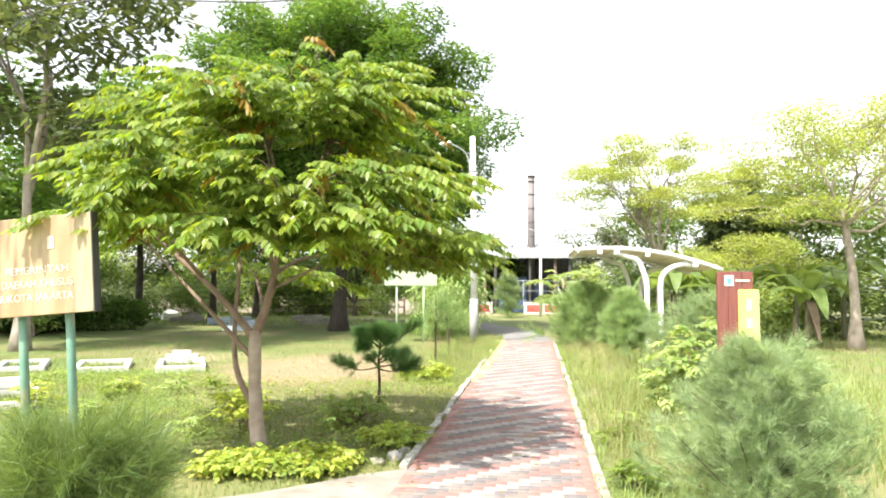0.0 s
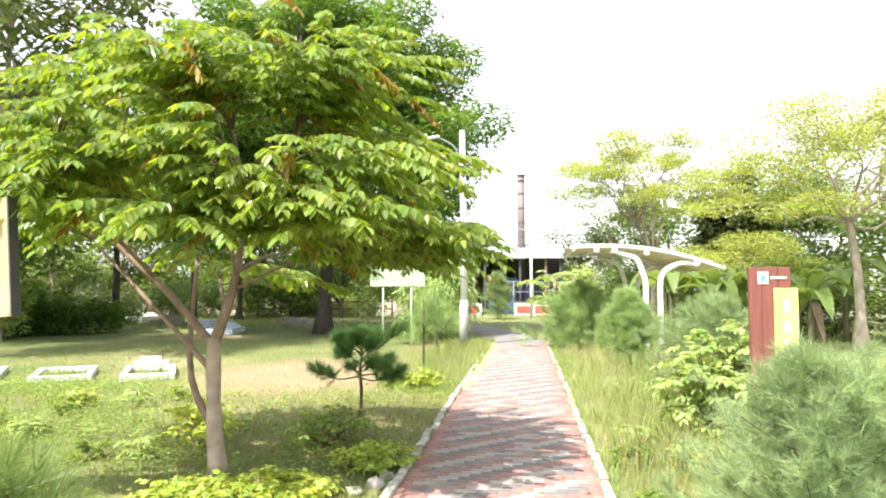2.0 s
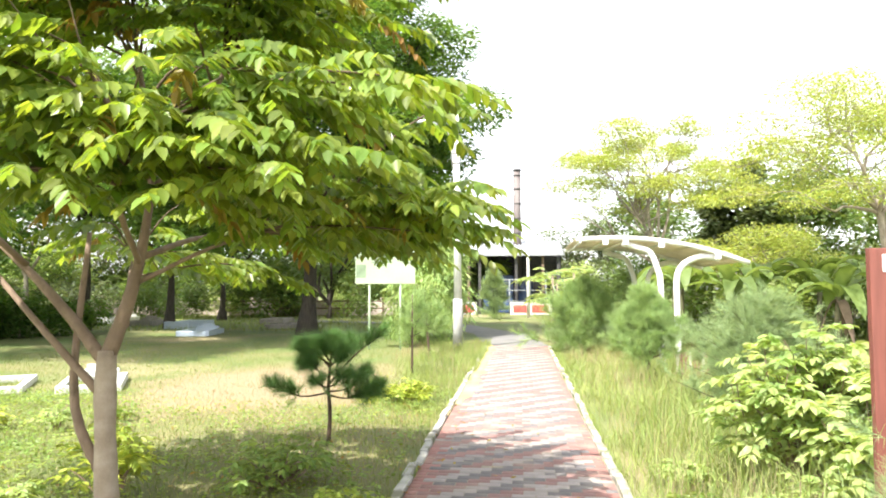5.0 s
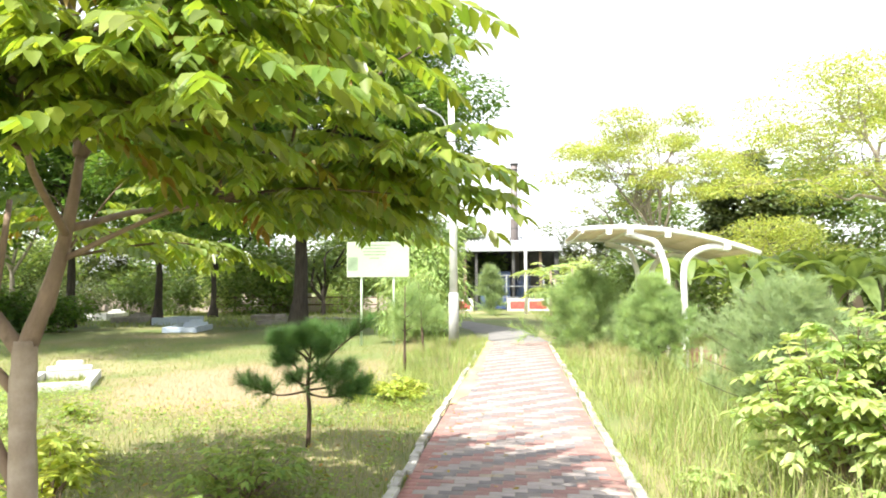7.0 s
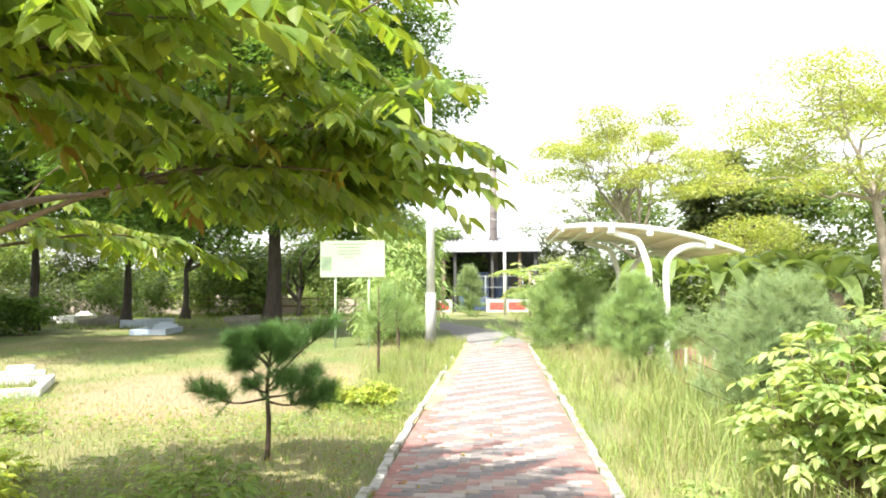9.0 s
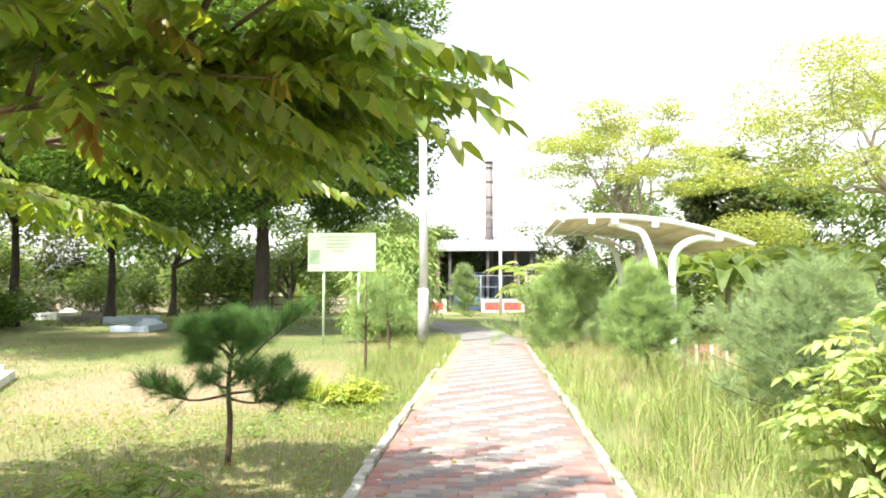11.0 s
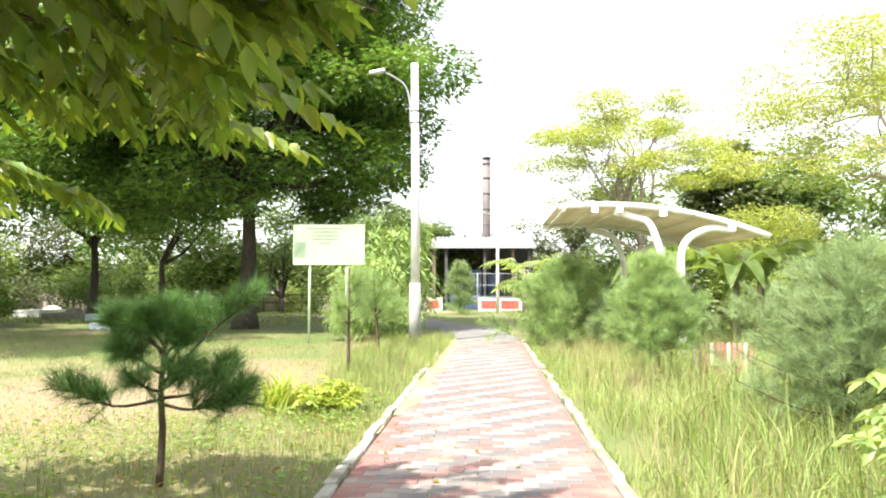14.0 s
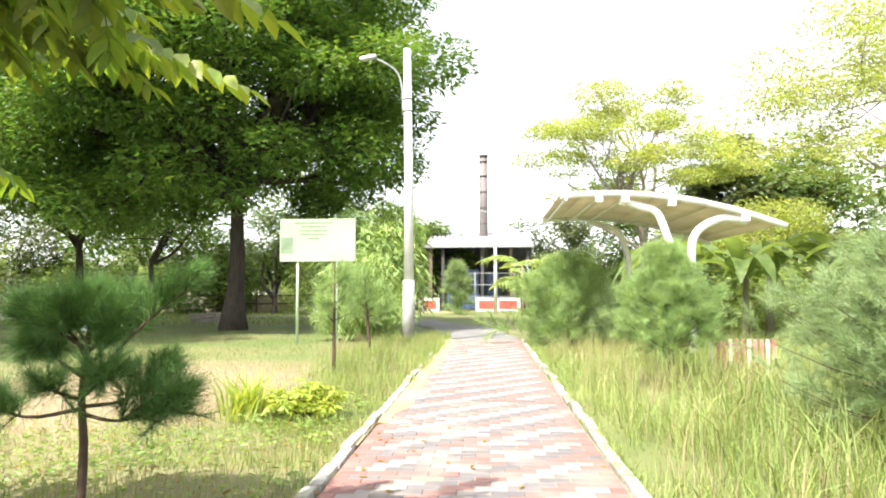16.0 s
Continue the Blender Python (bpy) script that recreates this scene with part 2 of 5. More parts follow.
def worn_patches(mat, spots, colour):
    """Dry turf showing through in soft-edged worn patches."""
    nd, ln = mat.node_tree.nodes, mat.node_tree.links
    shader = nd["Principled BSDF"]
    geo = nd.new("ShaderNodeNewGeometry")
    grain = nd.new("ShaderNodeTexNoise")
    grain.inputs["Scale"].default_value, grain.inputs["Detail"].default_value = 1.1, 8
    ln.new(geo.outputs["Position"], grain.inputs["Vector"])
    for x, y, rx, ry, amount in spots:
        mp = nd.new("ShaderNodeMapping")
        mp.vector_type = "TEXTURE"
        mp.inputs["Location"].default_value, mp.inputs["Scale"].default_value = (x, y, 0), (rx, ry, 5)
        ln.new(geo.outputs["Position"], mp.inputs["Vector"])
        ball = nd.new("ShaderNodeTexGradient")
        ball.gradient_type = "SPHERICAL"
        ln.new(mp.outputs[0], ball.inputs["Vector"])
        add = nd.new("ShaderNodeMath")
        add.operation = "ADD"
        ln.new(ball.outputs["Fac"], add.inputs[0])
        ln.new(grain.outputs["Fac"], add.inputs[1])
        ramp = nd.new("ShaderNodeMapRange")
        ramp.inputs["From Min"].default_value, ramp.inputs["From Max"].default_value, ramp.inputs["To Max"].default_value = 0.55, 1.0, amount
        ln.new(add.outputs[0], ramp.inputs["Value"])
        mix = nd.new("ShaderNodeMixRGB")
        mix.inputs[2].default_value = (*colour, 1)
        gate = nd.new("ShaderNodeMath")
        gate.operation = "MULTIPLY"
        soft = nd.new("ShaderNodeMapRange")
        soft.inputs["From Max"].default_value = 0.25
        ln.new(ball.outputs["Fac"], soft.inputs["Value"])
        ln.new(ramp.outputs[0], gate.inputs[0])
        ln.new(soft.outputs[0], gate.inputs[1])
        ln.new(gate.outputs[0], mix.inputs[0])
        ln.new(shader.inputs["Base Color"].links[0].from_socket, mix.inputs[1])
        ln.new(mix.outputs[0], shader.inputs["Base Color"])


worn_patches(M["ground"], [(-4.6, 16.8, 3.4, 4.6, 1.0), (-2.6, 11.2, 2.4, 3.6, 0.45)], (0.27, 0.21, 0.125))


# ---- mesh helpers ----
def raw_mesh(name, V, F):
    V, F = np.asarray(V, dtype=np.float32), np.asarray(F, dtype=np.int32)
    me = bpy.data.meshes.new(name)
    me.vertices.add(len(V))
    me.vertices.foreach_set("co", V.ravel())
    me.loops.add(F.size)
    me.loops.foreach_set("vertex_index", F.ravel())
    me.polygons.add(len(F))
    me.polygons.foreach_set("loop_start", np.arange(0, F.size, F.shape[1], dtype=np.int32))
    me.update(calc_edges=True)
    return me


def mesh_part(name, me, mat, parent=None, label="", smooth=False, caps=0):
    if mat:
        me.materials.append(mat)
    if smooth:
        flags = np.ones(len(me.polygons), dtype=bool)
        if caps:
            flags[:caps] = flags[-caps:] = False
        me.polygons.foreach_set("use_smooth", flags)
    ob = new(name, me)
    if parent:
        ob.parent = parent
    return tagged(ob, label)


def part(name, bm, mat, parent=None, label="", smooth=False):
    me = bpy.data.meshes.new(name)
    bm.to_mesh(me)
    bm.free()
    return mesh_part(name, me, mat, parent, label, smooth)


def thing(name, at, label, category, group="", kind="", turn=0):
    ob = new(name)
    ob.matrix_world = pose(*at, 0, 0, turn)
    ob.empty_display_size = 0.1
    return tagged(ob, label, category, group, kind)


def box(sx, sy, sz, at=(0, 0, 0), bevel=0.0, bm=None, turn=0):
    """A box whose base centre stands at the place given."""
    made = bmesh.new()
    bmesh.ops.create_cube(made, size=1, matrix=pose(*at, 0, 0, turn) @ Matrix.Translation((0, 0, sz / 2)) @ Matrix.Diagonal((sx, sy, sz, 1)))
    if bevel:
        bmesh.ops.bevel(made, geom=made.edges[:], offset=bevel, segments=2, affect="EDGES", profile=0.6)
    if bm is None:
        return made
    me = bpy.data.meshes.new("tmp")
    made.to_mesh(me)
    made.free()
    bm.from_mesh(me)
    bpy.data.meshes.remove(me)
    return bm


def tube_arrays(pts, radii, sides=8, wobble=0.0, seed=0):
    """Tapered tube along a polyline: vertices and quads."""
    P, R = np.asarray(pts, float), np.asarray(radii, float)
    T = np.gradient(P, axis=0)
    T /= np.linalg.norm(T, axis=1)[:, None] + 1e-9
    ref = np.eye(3)[np.argmin(abs(T).max(0))]
    A = np.cross(T, ref)
    A /= np.linalg.norm(A, axis=1)[:, None] + 1e-9
    B = np.cross(T, A)
    ang = np.linspace(0, 2 * np.pi, sides, endpoint=False)
    r = np.random.default_rng(seed)
    rr = R[:, None] * (1 + wobble * r.normal(size=(len(P), sides)))
    V = P[:, None] + rr[..., None] * (np.cos(ang)[None, :, None] * A[:, None] + np.sin(ang)[None, :, None] * B[:, None])
    n = len(P)
    i, j = np.meshgrid(np.arange(n - 1), np.arange(sides), indexing="ij")
    k = (j + 1) % sides
    F = np.stack([i * sides + j, i * sides + k, (i + 1) * sides + k, (i + 1) * sides + j], -1).reshape(-1, 4)
    return V.reshape(-1, 3), F


def tube(name, pts, radii, mat, parent=None, label="", sides=10, wobble=0.0, seed=0):
    if np.isscalar(radii):
        radii = [radii] * len(pts)
    pts = [tuple(p) for p in pts]
    d0 = np.subtract(pts[0], pts[1]) * 1e-4
    d1 = np.subtract(pts[-1], pts[-2]) * 1e-4
    pts = [np.add(pts[0], d0)] + pts + [np.add(pts[-1], d1)]        # closed ends
    radii = [1e-4] + list(radii) + [1e-4]
    V, F = tube_arrays(pts, radii, sides, wobble, seed)
    return mesh_part(name, raw_mesh(name, V, F), mat, parent, label, True, sides)


def curve_pts(pts, n=12):
    """Catmull-Rom through a few points."""
    P = np.asarray(pts, float)
    P = np.vstack([2 * P[0] - P[1], P, 2 * P[-1] - P[-2]])
    out = []
    segs = len(P) - 3
    for t in np.linspace(0, segs - 1e-6, n):
        i, u = int(t), t - int(t)
        a, b, c, d = P[i:i + 4]
        out.append(0.5 * (2 * b + (c - a) * u + (2 * a - 5 * b + 4 * c - d) * u * u + (3 * b - a - 3 * c + d) * u ** 3))
    return np.array(out)


def unit(v):
    return v / (np.linalg.norm(v, axis=-1, keepdims=True) + 1e-9)


def join(chunks):
    Vs, Fs, k = [], [], 0
    for V, F in chunks:
        Vs.append(V), Fs.append(F + k)
        k += len(V)
    return np.vstack(Vs), np.vstack(Fs)


def leaves(P, D, N, L, W, full=True):
    """Folded pointed leaves: two quads each (or one diamond)."""
    P, D = np.asarray(P), unit(np.asarray(D))
    S = unit(np.cross(D, N))
    N = np.cross(S, D)
    L, W = np.broadcast_to(L, len(P))[:, None], np.broadcast_to(W, len(P))[:, None]
    n = len(P)
    if full:
        c = [P, P + D * L * 0.3 + S * W * 0.48 + N * W * 0.12, P + D * L * 0.66 + S * W * 0.36 + N * W * 0.06, P + D * L - N * L * 0.10,
             P + D * L * 0.66 - S * W * 0.36 + N * W * 0.06, P + D * L * 0.3 - S * W * 0.48 + N * W * 0.12]
        V = np.stack(c, 1).reshape(-1, 3)
        b = np.arange(n)[:, None] * 6
        return V, np.vstack([b + [0, 1, 2, 3], b + [0, 3, 4, 5]])
    V = np.stack([P, P + D * L * 0.45 + S * W * 0.5, P + D * L, P + D * L * 0.45 - S * W * 0.5], 1).reshape(-1, 3)
    return V, np.arange(n)[:, None] * 4 + [0, 1, 2, 3]


def fronds(P, D, length, pairs, leaf_l, leaf_w, droop=0.45, seed=1, full=True, hang=0.0, loose=0.22):
    """Compound leaves: a drooping midrib with pairs of leaflets and one at the tip."""
    r = np.random.default_rng(seed)
    D = unit(np.asarray(D, float))
    n = len(P)
    up = np.array([0, 0, 1.0])
    S = unit(np.cross(D, up) + 1e-6)
    length = np.broadcast_to(length, n)
    out = []
    for i in range(pairs):
        s = (i + 1.2) / (pairs + 0.6)
        ax = P + D * (length * s)[:, None] - up * (droop * length * s * s)[:, None]
        tan = unit(D - up * (2 * droop * s))
        size = (0.75 + 0.5 * math.sin(math.pi * min(1, s * 0.9)))
        for sg in (1, -1):
            d = unit(S * sg * (0.85 - 0.35 * hang) + tan * (0.55 - 0.1 * hang) - up * (0.25 + 0.45 * hang) + r.normal(0, loose, (n, 3)))
            nn = unit(up + r.normal(0, 2 * loose, (n, 3)) + S * sg * 0.2)
            out.append(leaves(ax, d, nn, leaf_l * size * r.uniform(0.8, 1.15, n), leaf_w * size, full))
    tip = P + D * length[:, None] - up * (droop * length)[:, None]
    out.append(leaves(tip, unit(D - up * droop * 2), np.tile(up, (n, 1)) + r.normal(0, 0.2, (n, 3)), leaf_l * 1.1, leaf_w, full))
    ribs = []
    for a, b in ((0.0, 0.5), (0.5, 1.0)):
        p0 = P + D * (length * a)[:, None] - up * (droop * length * a * a)[:, None]
        p1 = P + D * (length * b)[:, None] - up * (droop * length * b * b)[:, None]
        V = np.stack([p0 - S * 0.003, p0 + S * 0.003, p1 + S * 0.0025, p1 - S * 0.0025], 1).reshape(-1, 3)
        ribs.append((V, np.arange(n)[:, None] * 4 + [0, 1, 2, 3]))
    return join(out + ribs)


def sphere_dirs(n, r):
    return unit(r.normal(size=(n, 3)))


def grow(base, heads, radius, r, bend=0.12, n=9):
    """A limb polyline from base to a head, sagging and wandering a little."""
    base, head = np.asarray(base, float), np.asarray(heads, float)
    L = np.linalg.norm(head - base)
    mid1 = base + (head - base) * 0.35 + r.normal(0, bend * L * 0.4, 3) + np.array([0, 0, 0.06 * L])
    mid2 = base + (head - base) * 0.7 + r.normal(0, bend * L * 0.4, 3) + np.array([0, 0, 0.05 * L])
    return curve_pts([base, mid1, mid2, head], n)

# ---- ground, path, road ----
def sheet(name, x0, x1, y0, y1, z, nx, ny, relief, mat, label, wave=1.0):
    X, Y = np.meshgrid(np.linspace(x0, x1, nx), np.linspace(y0, y1, ny), indexing="ij")
    Z = np.array([[z + relief * noise.noise(Vector((x * wave, y * wave, 3.1))) for y in Y[0]] for x in X[:, 0]])
    V = np.stack([X, Y, Z], -1).reshape(-1, 3)
    i, j = np.meshgrid(np.arange(nx - 1), np.arange(ny - 1), indexing="ij")
    F = np.stack([i * ny + j, (i + 1) * ny + j, (i + 1) * ny + j + 1, i * ny + j + 1], -1).reshape(-1, 4)
    ob = mesh_part(name, raw_mesh(name, V, F), mat, None, label, True)
    return tagged(ob, label, "ground", "", "structure")


sheet("ground", -1200, 1200, -600, 1800, -0.035, 121, 121, 0.0, M["ground"], "patchy green and dry turf on bare soil")

HALF, ROW, PAVER = 0.92, 0.105, 1.84 / 18
END_Y = 26.0
path_root = thing("brick_path", (0, 0, 0), "red and grey concrete paver path laid in diagonal stripes", "path", kind="structure")
part("bedding", box(2 * HALF, END_Y + 6, 0.05, (0, END_Y / 2 - 3, -0.055)), M["sand"], path_root)


asphalt = mesh_part("road", raw_mesh("road", *(lambda c: (np.array([[x, y, -0.012] for x, y in c]), np.array([[0, 1, 2, 3], [3, 2, 5, 4], [4, 5, 6, 7]])))(
    [(-1.0, 26.0), (0.98, 26.0), (0.3, 32), (-1.8, 32), (-4.6, 39), (-2.4, 39), (-14, 45.5), (-14, 43.5)])), M["asphalt"])
tagged(asphalt, "grey asphalt lane curving away beyond the paved path", "road", "", "structure")

rim = [(-0.91, 8.0), (-0.91, 5.2), (-3.6, 5.2), (-3.3, 6.3), (-2.7, 6.6), (-2.2, 6.9), (-1.75, 7.3), (-1.3, 7.75)]
bm = bmesh.new()
face = bm.faces.new([bm.verts.new((x, y, -0.004)) for x, y in rim])
down = bmesh.ops.extrude_face_region(bm, geom=[face])
bmesh.ops.translate(bm, vec=(0, 0, -0.08), verts=[v for v in down["geom"] if isinstance(v, bmesh.types.BMVert)])
bmesh.ops.recalc_face_normals(bm, faces=bm.faces[:])
tagged(part("side_path", bm, M["slab"]), "worn pale concrete side path joining the paved path", "path", "", "structure")


# ---- vegetation kinds ----
def blades(name, P, H, W, mat, label, category, lean=0.35, seed=3, segs=2, parent=None):
    """A field of bent grass blades."""
    r = np.random.default_rng(seed)
    n = len(P)
    a = r.uniform(0, 2 * np.pi, n)
    d = np.stack([np.cos(a), np.sin(a), np.zeros(n)], 1)
    s = np.stack([-np.sin(a + r.normal(0, 0.6, n)), np.cos(a), np.zeros(n)], 1)
    H, W = H[:, None], np.broadcast_to(W, n)[:, None]
    b = r.uniform(0.1, 1.0, n)[:, None] * lean
    up = np.array([0, 0, 1.0])
    c = [P - s * W / 2, P + s * W / 2, P + up * H * 0.55 + d * H * b * 0.35 + s * W * 0.42, P + up * H * 0.55 + d * H * b * 0.35 - s * W * 0.42,
         P + up * H * (1 - b * 0.25) + d * H * b + s * W * 0.06, P + up * H * (1 - b * 0.25) + d * H * b - s * W * 0.06]
    V = np.stack(c, 1).reshape(-1, 3)
    k = np.arange(n)[:, None] * 6
    F = np.vstack([k + [0, 1, 2, 3], k + [3, 2, 4, 5]])
    ob = mesh_part(name, raw_mesh(name, V, F), mat, parent)
    if not parent:
        tagged(ob, label, category, "", "stuff")
    return ob


def scatter(n, x0, x1, y0, y1, seed, clump=0.0, keep=None):
    r = np.random.default_rng(seed)
    P = np.stack([r.uniform(x0, x1, n), r.uniform(y0, y1, n), np.full(n, -0.04)], 1)
    if clump:
        f = np.array([noise.noise(Vector((p[0] * clump, p[1] * clump, seed))) for p in P])
        P = P[f + r.normal(0, 0.12, n) > -0.08]
    if keep is not None:
        P = P[keep(P)]
    return P


def off_path(P):
    return (np.abs(P[:, 0]) > 1.01) & ~((P[:, 0] < -0.9) & (P[:, 0] > -3.5) & (P[:, 1] < 8.0 + (P[:, 0] + 0.9) * 0.82)) & ~((P[:, 1] > 26) & (np.abs(P[:, 0] + 0.3 * (P[:, 1] - 26) * 0.5) < 1.6))


def dry_patch(P):
    f = np.array([noise.noise(Vector((p[0] * 0.45, p[1] * 0.45, 9.0))) for p in P])
    return np.exp(-((P[:, 0] + 4.4) / 2.2) ** 2 - ((P[:, 1] - 16.8) / 3.4) ** 2) * 1.5 + np.exp(-((P[:, 0] + 2.6) / 1.7) ** 2 - ((P[:, 1] - 11.2) / 2.6) ** 2) * 0.3 + 0.25 * np.clip(f + 0.1, 0, 1)


r0 = np.random.default_rng(11)


def near_density(P, y0, fall):
    return r0.uniform(size=len(P)) < np.clip(1.0 - (P[:, 1] - y0) / fall, 0.15, 1)


# short lawn beyond the left kerb, worn dry in a broad patch
P = scatter(172000, -14, -1.02, 6.5, 32, 21, keep=lambda p: off_path(p) & near_density(p, 8, 22))
dp = dry_patch(P)
sel = r0.uniform(size=len(P)) < 0.1 + dp
green, straw = P[~sel], P[sel]
blades("lawn_grass", green, r0.uniform(0.03, 0.10, len(green)) * (1 + 0.6 * np.exp(-((green[:, 1] - 11.5) / 3.0) ** 2)), 0.006, M["lawn"], "short patchy green lawn grass", "grass", 0.9, 22)
straw = straw[r0.uniform(size=len(straw)) < 0.95]
blades("dry_grass", straw, r0.uniform(0.02, 0.08, len(straw)), 0.006, M["straw"], "short dry straw-coloured grass", "grass", 1.2, 23)
# taller strip along the left kerb
P = scatter(30000, -2.9, -0.86, 13.0, 26.5, 31, 0.9, lambda p: (p[:, 0] < -1.01) | (p[:, 1] > 16 + 4 * r0.uniform(size=len(p))))
P = P[r0.uniform(size=len(P)) < np.clip(1.2 + (P[:, 0] + 1.0) * 0.6, 0.08, 1)]
blades("verge_grass", P, r0.uniform(0.08, 0.34, len(P)) * np.clip(0.35 + (P[:, 1] - 13) * 0.11, 0.35, 1), 0.006, M["grass"], "tall yellow-green grass along the path kerb", "grass", 0.55, 32)
P = scatter(5000, -3.2, -1.0, 12.0, 26, 33, 0.6, off_path)
blades("dry_stalks", P, r0.uniform(0.15, 0.42, len(P)) * np.clip(0.3 + (P[:, 1] - 12) * 0.11, 0.3, 1), 0.004, M["straw"], "thin dry grass stalks along the kerb", "grass", 0.5, 34)
# tall grass on the right
P = scatter(62000, 1.0, 6.5, 4.5, 26, 41, 0.7, off_path)
P = P[r0.uniform(size=len(P)) < np.clip(1.25 - (P[:, 0] - 1.0) * 0.12, 0.2, 1)]
Hh = r0.uniform(0.1, 0.5, len(P)) * np.clip(0.4 + (P[:, 0] - 1.0) * 0.7, 0.35, 1.1)
blades("verge_grass", P, Hh, 0.006, M["grass"], "tall bright grass leaning over the path kerb", "grass", 1.15, 42)
P = scatter(5000, 1.25, 4.6, 9.0, 17.5, 141, 1.1, off_path)
blades("arching_grass", P, r0.uniform(0.35, 0.85, len(P)) * np.clip(0.35 + (P[:, 0] - 1.2) * 0.6, 0.4, 1), 0.009, M["grass"], "long arching grass blades beside the path", "grass", 1.0, 142)
P = scatter(7000, 0.93, 1.06, 4.5, 26, 45, 1.6)
blades("kerb_grass", P, r0.uniform(0.04, 0.16, len(P)), 0.005, M["grass"], "short grass growing over the kerb stones", "grass", 1.3, 46)
P = scatter(3500, -1.06, -0.94, 8.0, 26, 47, 1.3)
blades("kerb_grass", P, r0.uniform(0.03, 0.12, len(P)), 0.005, M["grass"], "short grass growing over the kerb stones", "grass", 1.3, 48)
P = scatter(11000, 1.15, 5.0, 7.0, 26, 43, 0.5, off_path)
blades("dry_stalks", P, r0.uniform(0.25, 0.62, len(P)), 0.004, M["straw"], "thin pale seeding grass stalks", "grass", 0.8, 44)
P = scatter(34000, 2.5, 16, 8.0, 40, 51, 0, off_path)
blades("lawn_grass", P, r0.uniform(0.05, 0.2, len(P)), 0.012, M["lawn"], "sunlit green lawn beyond the shrubs", "grass", 0.8, 52)
P = scatter(12000, -8, 8, -4, 6.5, 63, 0, off_path)
blades("lawn_grass", P, r0.uniform(0.04, 0.14, len(P)), 0.009, M["lawn"], "short lawn grass where the path begins", "grass", 0.9, 64)
P = scatter(24000, -40, 12, 33, 60, 61, 0, off_path)
blades("lawn_grass", P, r0.uniform(0.06, 0.22, len(P)), 0.03, M["lawn"], "distant mown grass round the graves", "grass", 0.8, 62)

# soil and litter washed over the left edge of the pavers
n = 60
ys = np.linspace(13.6, 26.0, n)
inner = np.array([-0.72 + 0.16 * noise.noise(Vector((y * 1.3, 0, 0))) + 0.1 * noise.noise(Vector((y * 4.0, 5, 0))) - 0.3 * max(0, 1 - (y - 13.6) / 2.0) for y in ys])
V = np.vstack([np.stack([np.full(n, -0.93), ys, np.full(n, 0.016)], 1), np.stack([(inner - 0.93) / 2, ys, np.full(n, 0.015)], 1), np.stack([inner, ys, np.full(n, 0.002)], 1)])
k = np.arange(n - 1)
F = np.vstack([np.stack([k, k + n, k + n + 1, k + 1], 1), np.stack([k + n, k + 2 * n, k + 2 * n + 1, k + n + 1], 1)])
litter = mesh_part("soil_drift", raw_mesh("soil_drift", V, F), M["dry"], None, "", True)
tagged(litter, "tan soil and litter washed over the path edge", "soil", "", "structure")


def needle_spray(P, D, n, length, width, spread, r, spine):
    """Needles along short shoots that start at P and point along D."""
    m = len(P)
    s = r.uniform(0, 1, (m, n))
    base = P[:, None] + D[:, None] * (s * spine)[..., None]
    d = unit(D[:, None] + spread * r.normal(size=(m, n, 3)) + np.array([0, 0, 0.15]))
    L = length * r.uniform(0.5, 1.1, (m, n))[..., None]
    side = unit(np.cross(d, r.normal(size=(m, n, 3))))
    a = base - side * width / 2
    b = base + side * width / 2
    c = base + d * L + np.array([0, 0, -0.06]) * L
    V = np.stack([a, b, c], 2).reshape(-1, 3)
    return V, np.arange(m * n)[:, None] * 3 + [0, 1, 2]


